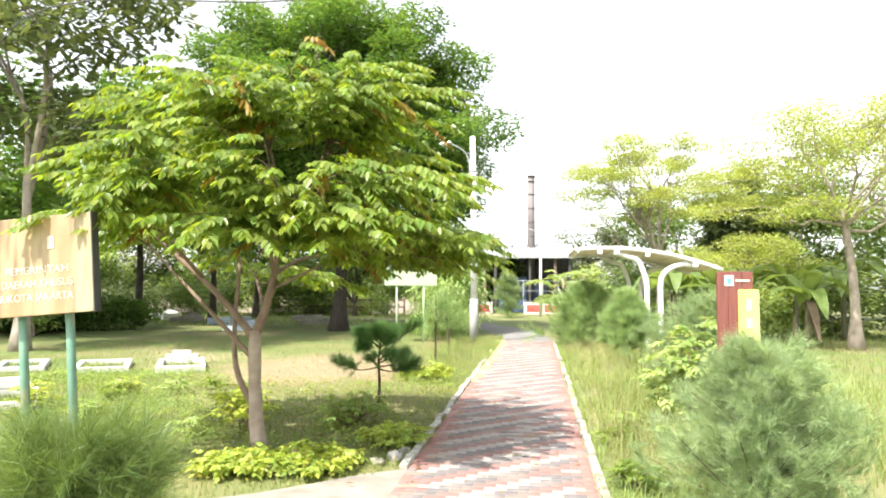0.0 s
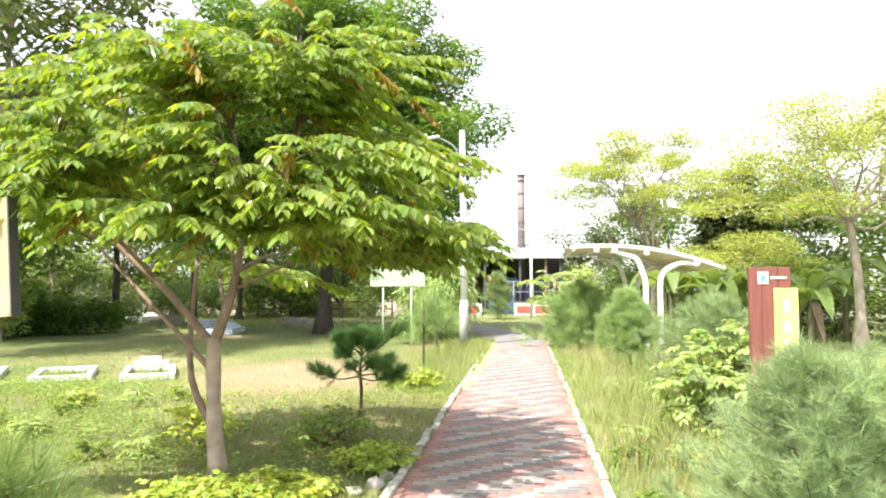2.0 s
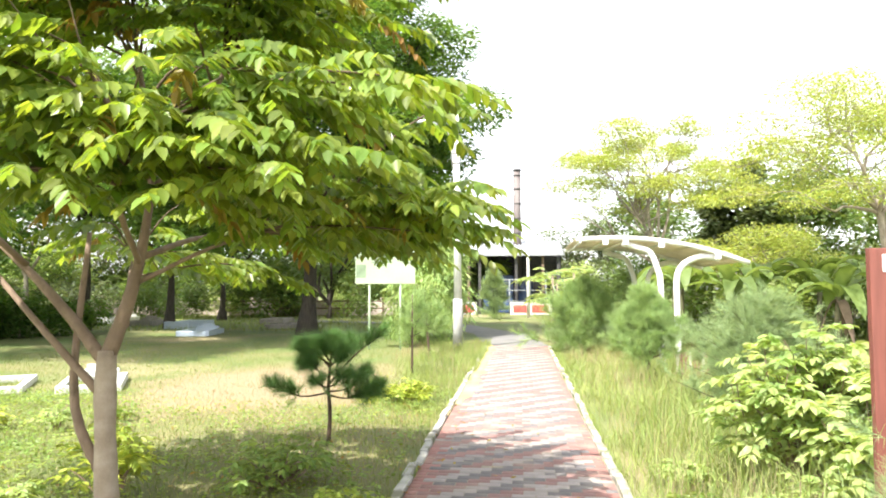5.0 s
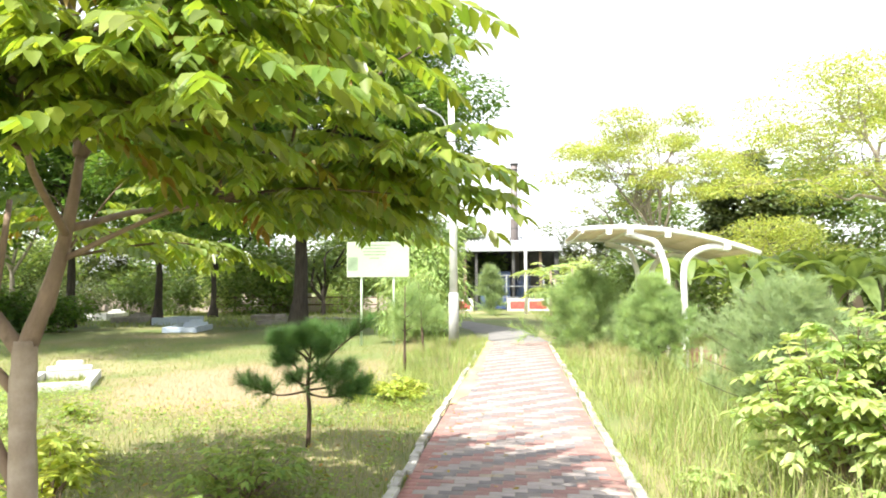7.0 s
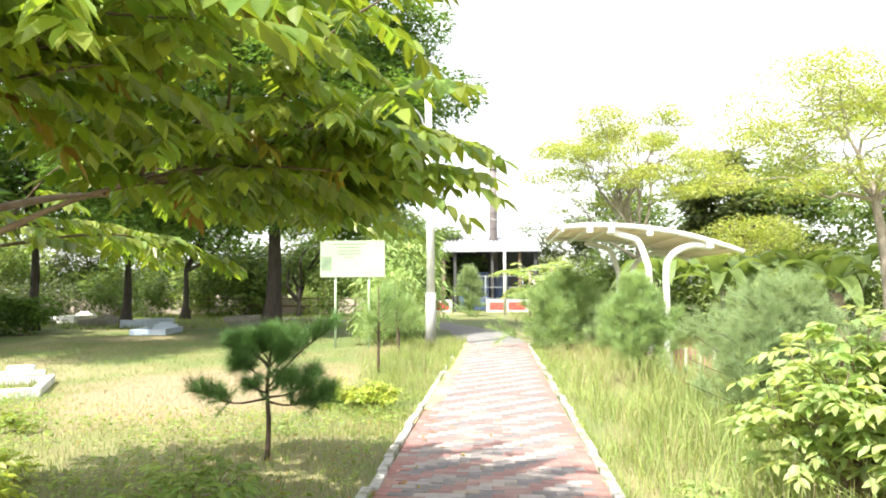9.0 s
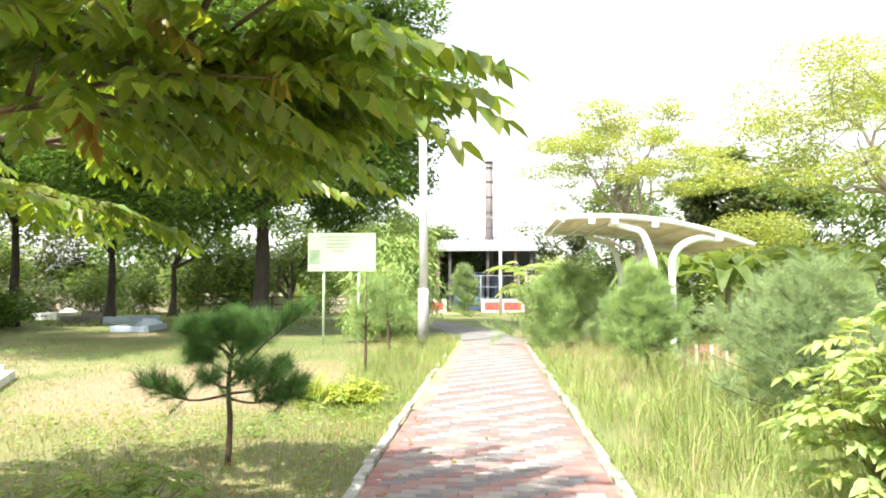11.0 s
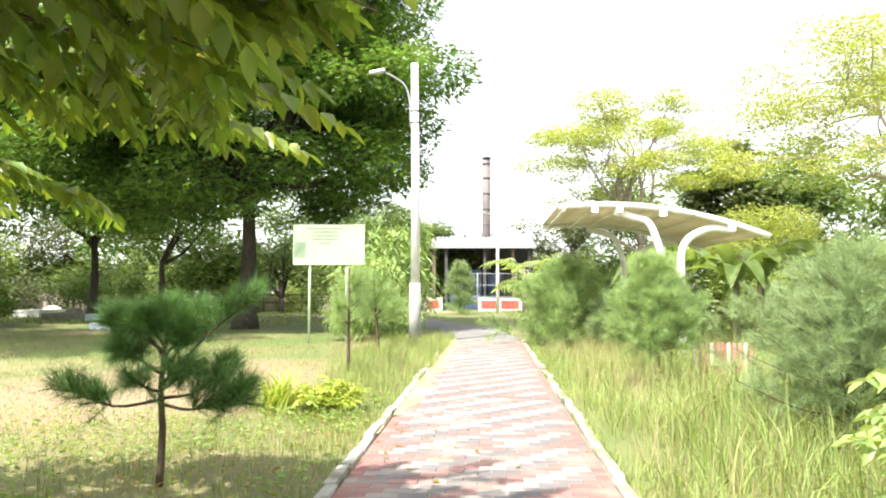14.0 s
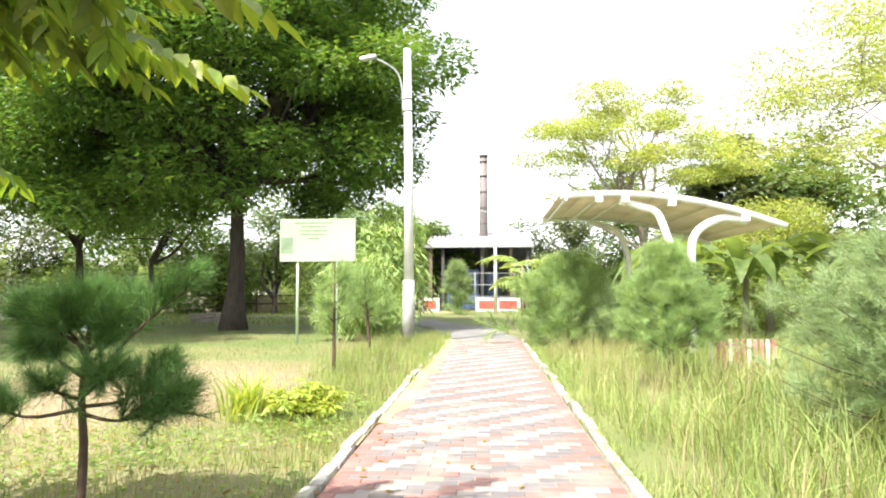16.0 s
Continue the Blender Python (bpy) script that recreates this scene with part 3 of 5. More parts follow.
def casuarina(at, height, radius, mat, label, shoots=260, per=55, needle=0.22, width=0.006, low=0.12, seed=1, cone=1.0, group="feathery young casuarinas"):
    """A feathery young tree: thin trunk, rising side shoots, many needles."""
    r = np.random.default_rng(seed)
    root = thing("casuarina", at, label, "tree", group)
    lean = r.normal(0, 0.04, 2)
    tp = [(lean[0] * h * height, lean[1] * h * height, h * height - 0.04) for h in np.linspace(0, 0.95, 7)]
    tube("trunk", tp, [0.012 + 0.022 * radius * (1 - i / 6.2) * 1.6 for i in range(7)], M["needlebark"], root, "", 7)
    nb = max(14, shoots // 8)
    h = low + (0.97 - low) * r.uniform(size=nb) ** 1.15
    a = np.arange(nb) * 2.399 + r.normal(0, 0.4, nb)
    prof = radius * np.clip(1 - h, 0.05, 1) ** (0.6 * cone) * np.clip((h - low) / 0.12 + 0.55, 0.4, 1) * r.uniform(0.6, 1.18, nb)
    steep = np.clip(r.normal(0.55, 0.22, nb) / cone + 0.5 * h, 0.1, 1.3)
    foot = np.stack([lean[0] * h * height, lean[1] * h * height, h * height * 0.86], 1)
    axis = unit(np.stack([np.cos(a), np.sin(a), steep], 1))
    P, D, twigs = [], [], []
    for i in range(nb):
        tipp = foot[i] + axis[i] * prof[i] * 1.1
        mid = (foot[i] + tipp) / 2 + [0, 0, -0.05 * prof[i]]
        pts = curve_pts([foot[i], mid, tipp], 6)
        twigs.append(tube_arrays(pts, np.linspace(0.008, 0.002, 6), 4))
        for q in range(8):
            u = r.uniform(0.2, 1.0) ** 0.8
            P.append(pts[min(5, int(u * 5.99))] + r.normal(0, 0.03 + 0.04 * radius, 3))
            D.append(unit(axis[i] * 0.8 + r.normal(0, 0.42, 3) + [0, 0, 0.15]))
    P, D = np.array(P), np.array(D)
    V, F = needle_spray(P, D, per, needle, width, 0.62, r, needle * 0.9)
    mesh_part("needles", raw_mesh("needles", V, F), mat, root)
    mesh_part("twig_work", raw_mesh("twig_work", *join(twigs)), M["needlebark"], root)
    return root


def clump_tree(name, at, label, trunk_r, trunk_h, heads, bark, leaf, leaf_l, leaf_w, per, blob, seed, group="", limb_from=0.85, flat=0.55, hang=0.25, split=1, fork=None, limb=0.45):
    """A tree with tapered trunk, one limb to every clump, and a crown of many leaves in uneven clumps. heads: clump centres relative to the foot."""
    r = np.random.default_rng(seed)
    root = thing(name, at, label, "tree", group)
    top = np.array([*(fork or (0, 0)), trunk_h])
    tp = curve_pts([(0, 0, -0.1), (top[0] * 0.3 + trunk_r * 0.3, top[1] * 0.3, trunk_h * 0.5), top], 9)
    tube("trunk", tp, [trunk_r * (1.45 - 0.6 * min(1, u * 4)) * (1 - 0.45 * u) for u in np.linspace(0, 1, 9)], bark, root, "", 14, 0.05, seed)
    chunks, twigs = [], []
    heads = [np.asarray(c, float) for c in heads]
    mains = []
    for c in heads[:max(4, len(heads) // 8)]:              # main limbs first, the rest fork off them
        mains.append(grow(top - [0, 0, trunk_h * (1 - limb_from) * r.uniform(0, 1)], c, 0, r, 0.2))
        twigs.append(tube_arrays(mains[-1], np.linspace(trunk_r * limb, trunk_r * 0.07, 9), 7))
    for k, c in enumerate(heads):
        rad = blob * r.uniform(0.75, 1.3)
        pts = min(mains, key=lambda q: np.linalg.norm(q[-1] - c))
        if k >= len(mains):
            j = int(r.integers(3, 7))
            thick = trunk_r * limb * (1 - j / 9) * 0.75
            pts = grow(pts[j], c, 0, r, 0.18)
            twigs.append(tube_arrays(pts, np.linspace(thick, trunk_r * 0.04, 9), 5))
        n = int(per * (rad / blob) ** 2)
        d = sphere_dirs(n, r)
        rr = rad * (0.25 + 0.75 * r.uniform(size=n) ** 0.45)
        wob = np.array([1 + 0.35 * noise.noise(Vector(v) * 2.3 + Vector((k * 3.7, seed, 0))) for v in d])
        P = c + d * (rr * wob)[:, None] * [1, 1, flat]
        for _ in range(5):
            q = P[r.integers(n)]
            twigs.append(tube_arrays(grow(pts[6], q, 0, r, 0.15, 5), np.linspace(trunk_r * 0.05, 0.006, 5), 3))
        a = r.uniform(0, 2 * np.pi, n)
        D = unit(np.stack([np.cos(a), np.sin(a), -hang + r.normal(0, 0.3, n)], 1) + 0.5 * d)
        N = unit(np.array([0, 0, 1.0]) + r.normal(0, 0.45, (n, 3)))
        chunks.append(leaves(P, D, N, leaf_l * r.uniform(0.6, 1.3, n), leaf_w * r.uniform(0.7, 1.2, n), False))
    mesh_part("limb_work", raw_mesh("limb_work", *join(twigs)), bark, root, "", True)
    for i in range(split):
        mesh_part("crown", raw_mesh("crown", *join(chunks[i::split])), leaf, root)
    return root


def shell_heads(n, centre, rx, ry, rz, seed, low=-0.5):
    r = np.random.default_rng(seed)
    out = []
    while len(out) < n:
        d = unit(r.normal(size=3))
        if d[2] < low:
            continue
        f = r.uniform(0.55, 1.0)
        p = np.asarray(centre) + d * f * [rx, ry, rz]
        if all(np.linalg.norm((p - q) / [rx, ry, rz]) > 0.16 for q in out):
            out.append(p)
    return out


# ---- big shade tree behind the path ----
big_heads = [c for c in shell_heads(175, (-0.75, 0.3, 8.8), 7.5, 6.2, 6.4, 5, -0.82) if c[2] > 7.4 or math.hypot(c[0], c[1]) > 3.6]
clump_tree("shade_tree", (-8.5, 31.0, 0), "huge dark-trunked shade tree with a dense deep green crown", 0.37, 5.2, big_heads, M["darkbark"], M["leaf_big"], 0.25, 0.1, 1100, 1.4, 5, limb_from=0.8, limb=0.6, split=4, flat=0.55)

# ---- bright trees on the right ----
lime_a = shell_heads(62, (-0.25, 0, 6.7), 4.5, 3.4, 3.1, 8, -0.5)
clump_tree("flame_tree", (6.3, 36.0, 0), "slender tree with flat lime green foliage layers", 0.2, 3.4, lime_a, M["greybark"], M["leaf_lime"], 0.15, 0.052, 560, 0.9, 8, "lime green trees by the shelter", flat=0.28, limb=0.4)
lime_b = shell_heads(78, (0.3, 0.4, 4.9), 4.8, 4.0, 3.4, 9, -0.3)
clump_tree("flame_tree", (10.3, 24.2, 0), "tall pale-trunked tree with flat lime green foliage layers", 0.2, 4.4, lime_b, M["greybark"], M["leaf_lime"], 0.125, 0.045, 520, 1.0, 9, "lime green trees by the shelter", flat=0.26, fork=(-0.2, 0.2), limb=0.3)
lime_c = shell_heads(26, (0.2, 0, 3.0), 3.0, 2.0, 1.1, 12, -0.6)
clump_tree("flame_tree", (8.8, 31.5, 0), "low spreading tree with lime green foliage behind the shelter", 0.14, 1.8, lime_c, M["greybark"], M["leaf_lime"], 0.15, 0.052, 430, 0.9, 12, "lime green trees by the shelter", flat=0.4, limb=0.4)

# ---- woodland round the grounds ----
wood = [(-14.8, 19.5, 13.0, 4.6, "leaf_grey", "greybark", 5.0), (-16.8, 35.5, 13, 6.0, "leaf_big", "darkbark", 3.6), (-24, 30.0, 12, 5.5, "leaf_big", "greybark", 1.6), (-19.5, 33.0, 12, 4.6, "leaf_big", "darkbark", 4.6), (-20.5, 23.5, 11, 4.6, "leaf_big", "greybark", 2.0), (-18, 44, 11, 5, "leaf_big", "darkbark", 3.0), (-31, 44, 12, 5.5, "leaf_mid", "greybark", 3.0),
        (-24, 57, 10, 5, "leaf_mid", "darkbark", 2.5), (-36, 58, 12, 6, "leaf_grey", "greybark", 3), (-14, 60, 9, 4.5, "leaf_mid", "greybark", 2.5), (-7.5, 62, 7, 3.2, "leaf_mid", "greybark", 2), (-45, 48, 12, 6, "leaf_mid", "greybark", 3),
        (6.0, 66, 7.0, 4.0, "leaf_grey", "greybark", 2), (11.0, 55, 8.0, 4.5, "leaf_mid", "greybark", 2), (17.5, 48, 9.0, 5, "leaf_mid", "greybark", 2.2), (24, 40, 10, 5, "leaf_mid", "greybark", 2.5), (19, 33, 8, 4, "leaf_mid", "greybark", 1.6), (28, 30, 10, 5, "leaf_grey", "greybark", 2.5), (14.5, 40, 6, 3.5, "leaf_mid", "greybark", 1.2), (11.4, 40.5, 7.2, 1.9, "leaf_grey", "greybark", 3.0), (-3.6, 60, 6.2, 2.6, "leaf_mid", "greybark", 1.5)]
for k, (x, y, h, w, lf, bk, th) in enumerate(wood):
    hd = shell_heads(22, (0, 0, (h + th) / 2 + 0.3), w, w * 0.8, (h - th) / 2 + 0.6, 100 + k, -0.95)
    clump_tree("woodland_tree", (x, y, 0), "leafy green tree at the edge of the grounds" if k else "tall pale-trunked tree with thin grey-green foliage", 0.24, th, hd, M[bk], M[lf], 0.42, 0.17, 330 if k else 400, w * 0.36, 100 + k, "trees round the grounds", flat=0.62)
under = [(-26, 50), (-21, 50.5), (-16.5, 51), (-31, 47), (-36, 44), (-12.2, 52), (-10, 47), (-28, 38), (-25, 26), (-23, 30), (-20.5, 28), (-6.5, 53), (-6.0, 58), (4.2, 52), (6.0, 49), (8.6, 44), (7.2, 33), (9.4, 31), (12.3, 31), (14.8, 29), (17, 27), (11.5, 37), (6.6, 40)]
for x, y, h in ((-19.2, 28.6, 1.5), (-20.8, 27.4, 1.9), (-18.0, 30.2, 1.3), (-22.6, 27.0, 2.3), (-24.4, 28.4, 2.4)):
    clump_tree("bush", (x, y, 0), "dark leafy bush in deep shade under the trees", 0.05, h * 0.2, shell_heads(12, (0, 0, h * 0.5), 1.3, 1.0, h * 0.45, int(-x * 10), -0.9), M["greybark"], M["leaf_big"], 0.2, 0.09, 320, 0.7, int(-x * 10), "bushes round the grounds", flat=0.8)
under += [(-27, 43.5), (-22, 47), (-19.2, 25.5), (-22.5, 25), (-26, 23), (-17.5, 48.5), (-24.5, 21)] + [(-50 + 3.6 * k, 55.5 + 2.5 * ((k * 7) % 3)) for k in range(12)] + [(-48 + 5 * k, 49) for k in range(4)] + [(8 + 4.2 * k, 58 - 3 * k) for k in range(8)]
ru = np.random.default_rng(91)
for k, (x, y) in enumerate(under):
    h, w = (ru.uniform(1.6, 3.2), ru.uniform(1.2, 2.0)) if k < 27 else (ru.uniform(3.2, 4.8), ru.uniform(2.4, 3.2))
    hd = shell_heads(9, (0, 0, h * 0.55), w, w * 0.8, h * 0.5, 200 + k, -0.9)
    clump_tree("bush", (x, y, 0), "dense green bush under the trees", 0.06, h * 0.25, hd, M["greybark"], M[("leaf_mid", "shrub", "leaf_mid", "leaf_grey")[k % 4]], *((0.26, 0.11, 300) if k < 27 else (0.42, 0.2, 420)), w * 0.55, 200 + k, "bushes round the grounds", flat=0.8)

# ---- near compound-leaved tree ----
TREE = Vector((-2.9, 8.68, 0))
tree = thing("compound_leaf_tree", TREE, "young spreading tree with drooping feather-shaped bright green leaves", "tree")
rt = np.random.default_rng(17)
tube("trunk", curve_pts([(0.1, 0, -0.05), (0.04, 0, 0.5), (0.01, 0.02, 1.0), (0.0, 0.04, 1.32)], 12), [0.115, 0.094, 0.084, 0.079, 0.076, 0.075, 0.074, 0.073, 0.072, 0.072, 0.07, 0.068], M["limebark"], tree, "pale scarred trunk with whitish bark", 12, 0.05, 3)
limb_specs = [((0.0, 0.04, 1.25), (0.17, 0.1, 1.85), (0.26, 0.15, 2.55), 0.06), ((0.24, 0.14, 2.45), (0.2, 0.2, 2.9), (0.0, 0.3, 3.7), 0.04), ((0.25, 0.14, 2.45), (0.5, 0.25, 2.9), (0.75, 0.4, 3.6), 0.036),
              ((0.03, 0.03, 1.2), (-0.5, 0.08, 1.75), (-1.35, 0.15, 2.45), 0.05), ((0.03, 0.0, 0.42), (-0.24, 0.03, 1.0), (-0.3, 0.25, 2.2), 0.045),
              ((0.0, 0.0, 1.0), (-0.55, 0.0, 1.55), (-1.5, 0.25, 2.35), 0.034), ((0.16, 0.1, 1.8), (0.75, 0.25, 2.1), (1.6, 0.4, 2.35), 0.019),
              ((0.19, 0.12, 1.95), (0.4, -0.5, 2.3), (0.8, -1.1, 2.6), 0.026), ((0.2, 0.12, 2.0), (0.25, 0.9, 2.2), (0.4, 1.7, 2.3), 0.028), ((0.1, 0.1, 1.5), (-0.35, 0.9, 1.9), (-0.8, 1.7, 2.1), 0.028),
              ((-0.7, 0.1, 1.95), (-0.9, -0.4, 2.4), (-1.2, -0.9, 2.9), 0.026), ((-1.0, 0.12, 2.2), (-1.3, 0.4, 2.7), (-1.5, 0.7, 3.3), 0.028)]
for k, (a, b, c, rad) in enumerate(limb_specs):
    tube("limb", curve_pts([a, b, c], 10), np.linspace(rad, rad * 0.4, 10), M["bark"], tree, "", 9, 0.05, k)
limb_pts = np.vstack([curve_pts([a, b, c], 10)[4:] for a, b, c, _ in limb_specs])


def crown_reach(az, z):
    """How far the crown spreads from its axis in a direction, at a height."""
    cx, cy = math.cos(az), math.sin(az)
    rx, ry = (2.98 if cx > 0 else 2.9), (2.75 if cy > 0 else 2.3)
    round_top = math.sqrt(max(0.02, 1 - (max(0, z - 2.45) / 2.45) ** 2))
    return round_top / math.hypot(cx / rx, cy / ry)


fP, fD, twig = [], [], []
for i in range(360):
    az = i * 2.39996 + rt.normal(0, 0.15)
    z = 2.12 + 2.5 * rt.uniform() ** 1.5
    if math.sin(az) > 0.05 and i % 2 == 0:                # the shaded back hangs lower
        z = rt.uniform(1.8, 2.15) + 0.42 * max(0, math.cos(az))
    reach = crown_reach(az, z) * (rt.uniform(0.86, 1.0) if i % 5 < 3 else rt.uniform(0.4, 0.85)) - 0.3
    p = np.array([0.12 + math.cos(az) * reach, 0.2 + math.sin(az) * reach, z])
    wx, wy = p[0] + TREE.x, p[1] + TREE.y
    if (p[0] < -0.8 and p[1] < 0.4 and z < (2.75 if p[0] < -1.7 else 2.35)) or (p[1] < 0.5 and math.hypot(p[0], p[1]) < 1.25 and z < 2.4) or (wx > -1.2 and wy < 8.2 and z < 2.4) or (p[1] < -0.4 and abs(p[0]) < 1.4 and z < 2.3):
        continue
    if p[0] < -0.6 and p[1] > 0.3 and z < 2.25:
        continue
    if p[1] > 0.1 and p[0] > -1.0 and z > 2.5 and rt.uniform() < 0.55:
        continue
    if p[1] > 0.9 and p[0] > -1.5 and rt.uniform() < (0.62 if z > 2.3 else 0.45):        # thinner towards the back
        continue
    if noise.noise(Vector((p[0] * 0.9, p[1] * 0.9, z * 2.2 + 3.0))) < (-0.32 if z < 2.5 else -0.23):        # gaps between the sprays
        continue
    cost = np.linalg.norm((limb_pts - p) * [1, 1, 1.4], axis=1) + 3.0 * np.clip(limb_pts[:, 2] - z, 0, 9) + rt.uniform(0, 0.5, len(limb_pts))
    start = limb_pts[np.argmin(cost)]
    pts = curve_pts([start, start + (p - start) * 0.5 + np.array([0, 0, 0.10]) + rt.normal(0, 0.06, 3), p], 14)
    seg = np.linalg.norm(np.diff(pts, axis=0), axis=1)
    run = np.concatenate([[0], np.cumsum(seg)])
    twig.append(tube_arrays(pts, np.linspace(0.013, 0.0035, 14), 5))
    leafy = min(run[-1], 1.15)
    n = max(3, int(leafy / 0.115))
    for q in range(n):
        at = run[-1] - leafy * (q / n)
        base = np.array([np.interp(at, run, pts[:, c]) for c in range(3)])
        tan = unit((p - pts[7]) * [1, 1, 0.5])
        turn = (1 if q % 2 else -1) * rt.uniform(0.7, 1.15) if q > 1 else rt.normal(0, 0.25)
        d = np.array([tan[0] * math.cos(turn) - tan[1] * math.sin(turn), tan[0] * math.sin(turn) + tan[1] * math.cos(turn), rt.uniform(-0.02, 0.28)])
        fP.append(base), fD.append(unit(d))
fP, fD = np.array(fP), np.array(fD)
tips = fP + fD * 0.5 + np.array(TREE)
clear = (tips[:, 0] < np.minimum(0.32, 0.27 - 0.5 * (tips[:, 1] - 8.4))) & ~((np.abs(tips[:, 0]) < 0.95) & (tips[:, 1] < 8.6) & (tips[:, 2] < 2.48 - 0.12 * (tips[:, 1] - 7)))       # headroom over the path
fP, fD = fP[clear], fD[clear]
mesh_part("twig_work", raw_mesh("twig_work", *join(twig)), M["twig"], tree, "", True)
old = rt.uniform(size=len(fP)) < np.where(fP[:, 1] > 0.8, 0.012, 0.035)
fl = rt.uniform(0.4, 0.66, len(fP))
V, F = fronds(fP[~old], fD[~old], fl[~old], 9, 0.115, 0.058, 0.36, 18, True, 0.55, 0.13)
mesh_part("foliage", raw_mesh("foliage", V, F), M["leaf"], tree)
V, F = fronds(fP[old], fD[old], fl[old] * 0.7, 6, 0.12, 0.046, 0.7, 19, True, 1.0)
mesh_part("yellowed_foliage", raw_mesh("yellowed_foliage", V, F), M["leaf_old"], tree, "few yellowed hanging leaves")

# ---- needle saplings and bushes ----
sap = thing("pine_sapling", (-2.18, 12.0, 0), "thin dark sapling with tufted dark green needles", "tree")
tube("trunk", curve_pts([(0.0, 0, -0.05), (0.015, 0, 0.3), (-0.005, 0, 0.6), (0.01, 0, 0.82), (0.03, 0, 1.02)], 11), np.linspace(0.028, 0.013, 11), M["needlebark"], sap, "", 9, 0.06, 4)
rs = np.random.default_rng(23)
# branch: start, middle, tip; shoots in its fan, their length, how wide they spread, how steeply they rise
boughs = [((0, 0, 0.55), (-0.33, 0.0, 0.5), (-0.68, 0.02, 0.6), 30, 0.15, 0.6, 0.75), ((0.0, 0, 0.52), (0.22, -0.03, 0.49), (0.54, -0.08, 0.56), 60, 0.2, 0.6, 0.6), ((0.0, 0, 0.56), (0.18, 0.08, 0.58), (0.36, 0.14, 0.68), 40, 0.18, 0.6, 0.7),
          ((0, 0, 0.72), (-0.14, 0.02, 0.8), (-0.27, 0.03, 0.9), 40, 0.15, 0.75, 0.25), ((0.01, 0, 0.76), (0.1, -0.03, 0.85), (0.16, 0.0, 0.98), 46, 0.15, 0.6, 0.9), ((0.02, 0, 0.9), (-0.05, 0.02, 0.98), (-0.12, -0.06, 1.04), 54, 0.16, 0.7, 0.7),
          ((0.02, 0, 0.93), (0.03, 0.02, 1.0), (0.04, 0.05, 1.08), 58, 0.17, 0.75, 0.8), ((0.0, 0, 0.85), (-0.12, 0.08, 0.95), (-0.24, 0.1, 1.02), 40, 0.15, 0.6, 0.7), ((0.01, 0, 0.66), (0.3, 0.0, 0.98), (0.62, -0.06, 1.22), 20, 0.16, 0.5, 0.9),
          ((0.01, 0, 0.88), (-0.14, -0.03, 0.98), (-0.3, -0.04, 1.06), 36, 0.14, 0.65, 0.6), ((0.02, 0, 0.86), (0.12, 0.06, 0.98), (0.22, 0.08, 1.08), 34, 0.14, 0.65, 0.6), ((0, 0, 0.62), (0.1, -0.1, 0.66), (0.22, -0.16, 0.74), 26, 0.15, 0.8, 0.4),
          ((0, 0, 0.6), (-0.05, -0.1, 0.64), (-0.1, -0.2, 0.7), 16, 0.12, 0.8, 0.3)]
for a, b, c, n, length, spread, rise in boughs:
    line = curve_pts([a, b, c], 9)
    tube("branch", line, np.linspace(0.013, 0.005, 9), M["needlebark"], sap, "", 6)
    axis = unit(line[-1] - line[-3]) * 0.8 + np.array([0, 0, rise])
    d = unit(axis + spread * rs.normal(size=(n, 3)))
    w = 1 - 0.5 * rs.uniform(size=n) ** 1.6
    p0 = np.array([[np.interp(u, np.linspace(0, 1, 9), line[:, q]) for q in range(3)] for u in w])
    V, F = needle_spray(p0, d, 80, 0.17, 0.0034, 0.62, rs, length)
    stems = join([tube_arrays([p, p + e * length * 0.5, p + e * length], [0.0035, 0.003, 0.002], 4) for p, e in zip(p0, d)])
    tuft = mesh_part("needle_tuft", raw_mesh("needle_tuft", V, F), M["needle_dark"], sap)
    mesh_part("shoot_work", raw_mesh("shoot_work", *stems), M["needlebark"], tuft)

casuarina((2.12, 6.8, 0), 1.42, 0.82, M["needle"], "rounded feathery blue-green casuarina bush beside the path", 1150, 80, 0.16, 0.0034, 0.0, 1)
casuarina((-2.55, 5.1, 0), 0.8, 0.7, M["leaf_mid"], "low feathery tuft of green shoots by the signpost", 320, 64, 0.28, 0.005, 0.0, 2)
casuarina((3.05, 13.4, 0), 1.85, 1.2, M["needle"], "feathery blue-green young casuarina in tall grass", 1700, 70, 0.15, 0.0036, 0.1, 3, 1.5)
casuarina((2.5, 17.5, 0), 2.0, 0.95, M["needle_mid"], "feathery light green young casuarina beside the path", 1100, 75, 0.18, 0.0042, 0.22, 4, 1.7)
casuarina((2.0, 24.2, 0), 2.05, 1.65, M["needle_mid"], "broad feathery green casuarina bush beside the path", 620, 80, 0.36, 0.009, 0.0, 5, 1.7)
casuarina((3.0, 22.6, 0), 1.05, 0.8, M["needle"], "feathery green casuarina bush under the shelter", 320, 70, 0.32, 0.008, 0.0, 6)
casuarina((-2.2, 18.4, 0), 1.8, 0.55, M["needle_mid"], "slender light green sapling before the pale board", 90, 50, 0.2, 0.005, 0.35, 7)
casuarina((-2.45, 23.0, 0), 1.9, 0.8, M["needle_mid"], "feathery green sapling beside the lamp pole", 140, 55, 0.26, 0.006, 0.2, 8)
casuarina((-1.55, 47.5, 0), 3.0, 0.85, M["needle"], "small grey-green conifer before the far building", 300, 55, 0.45, 0.015, 0.02, 9)


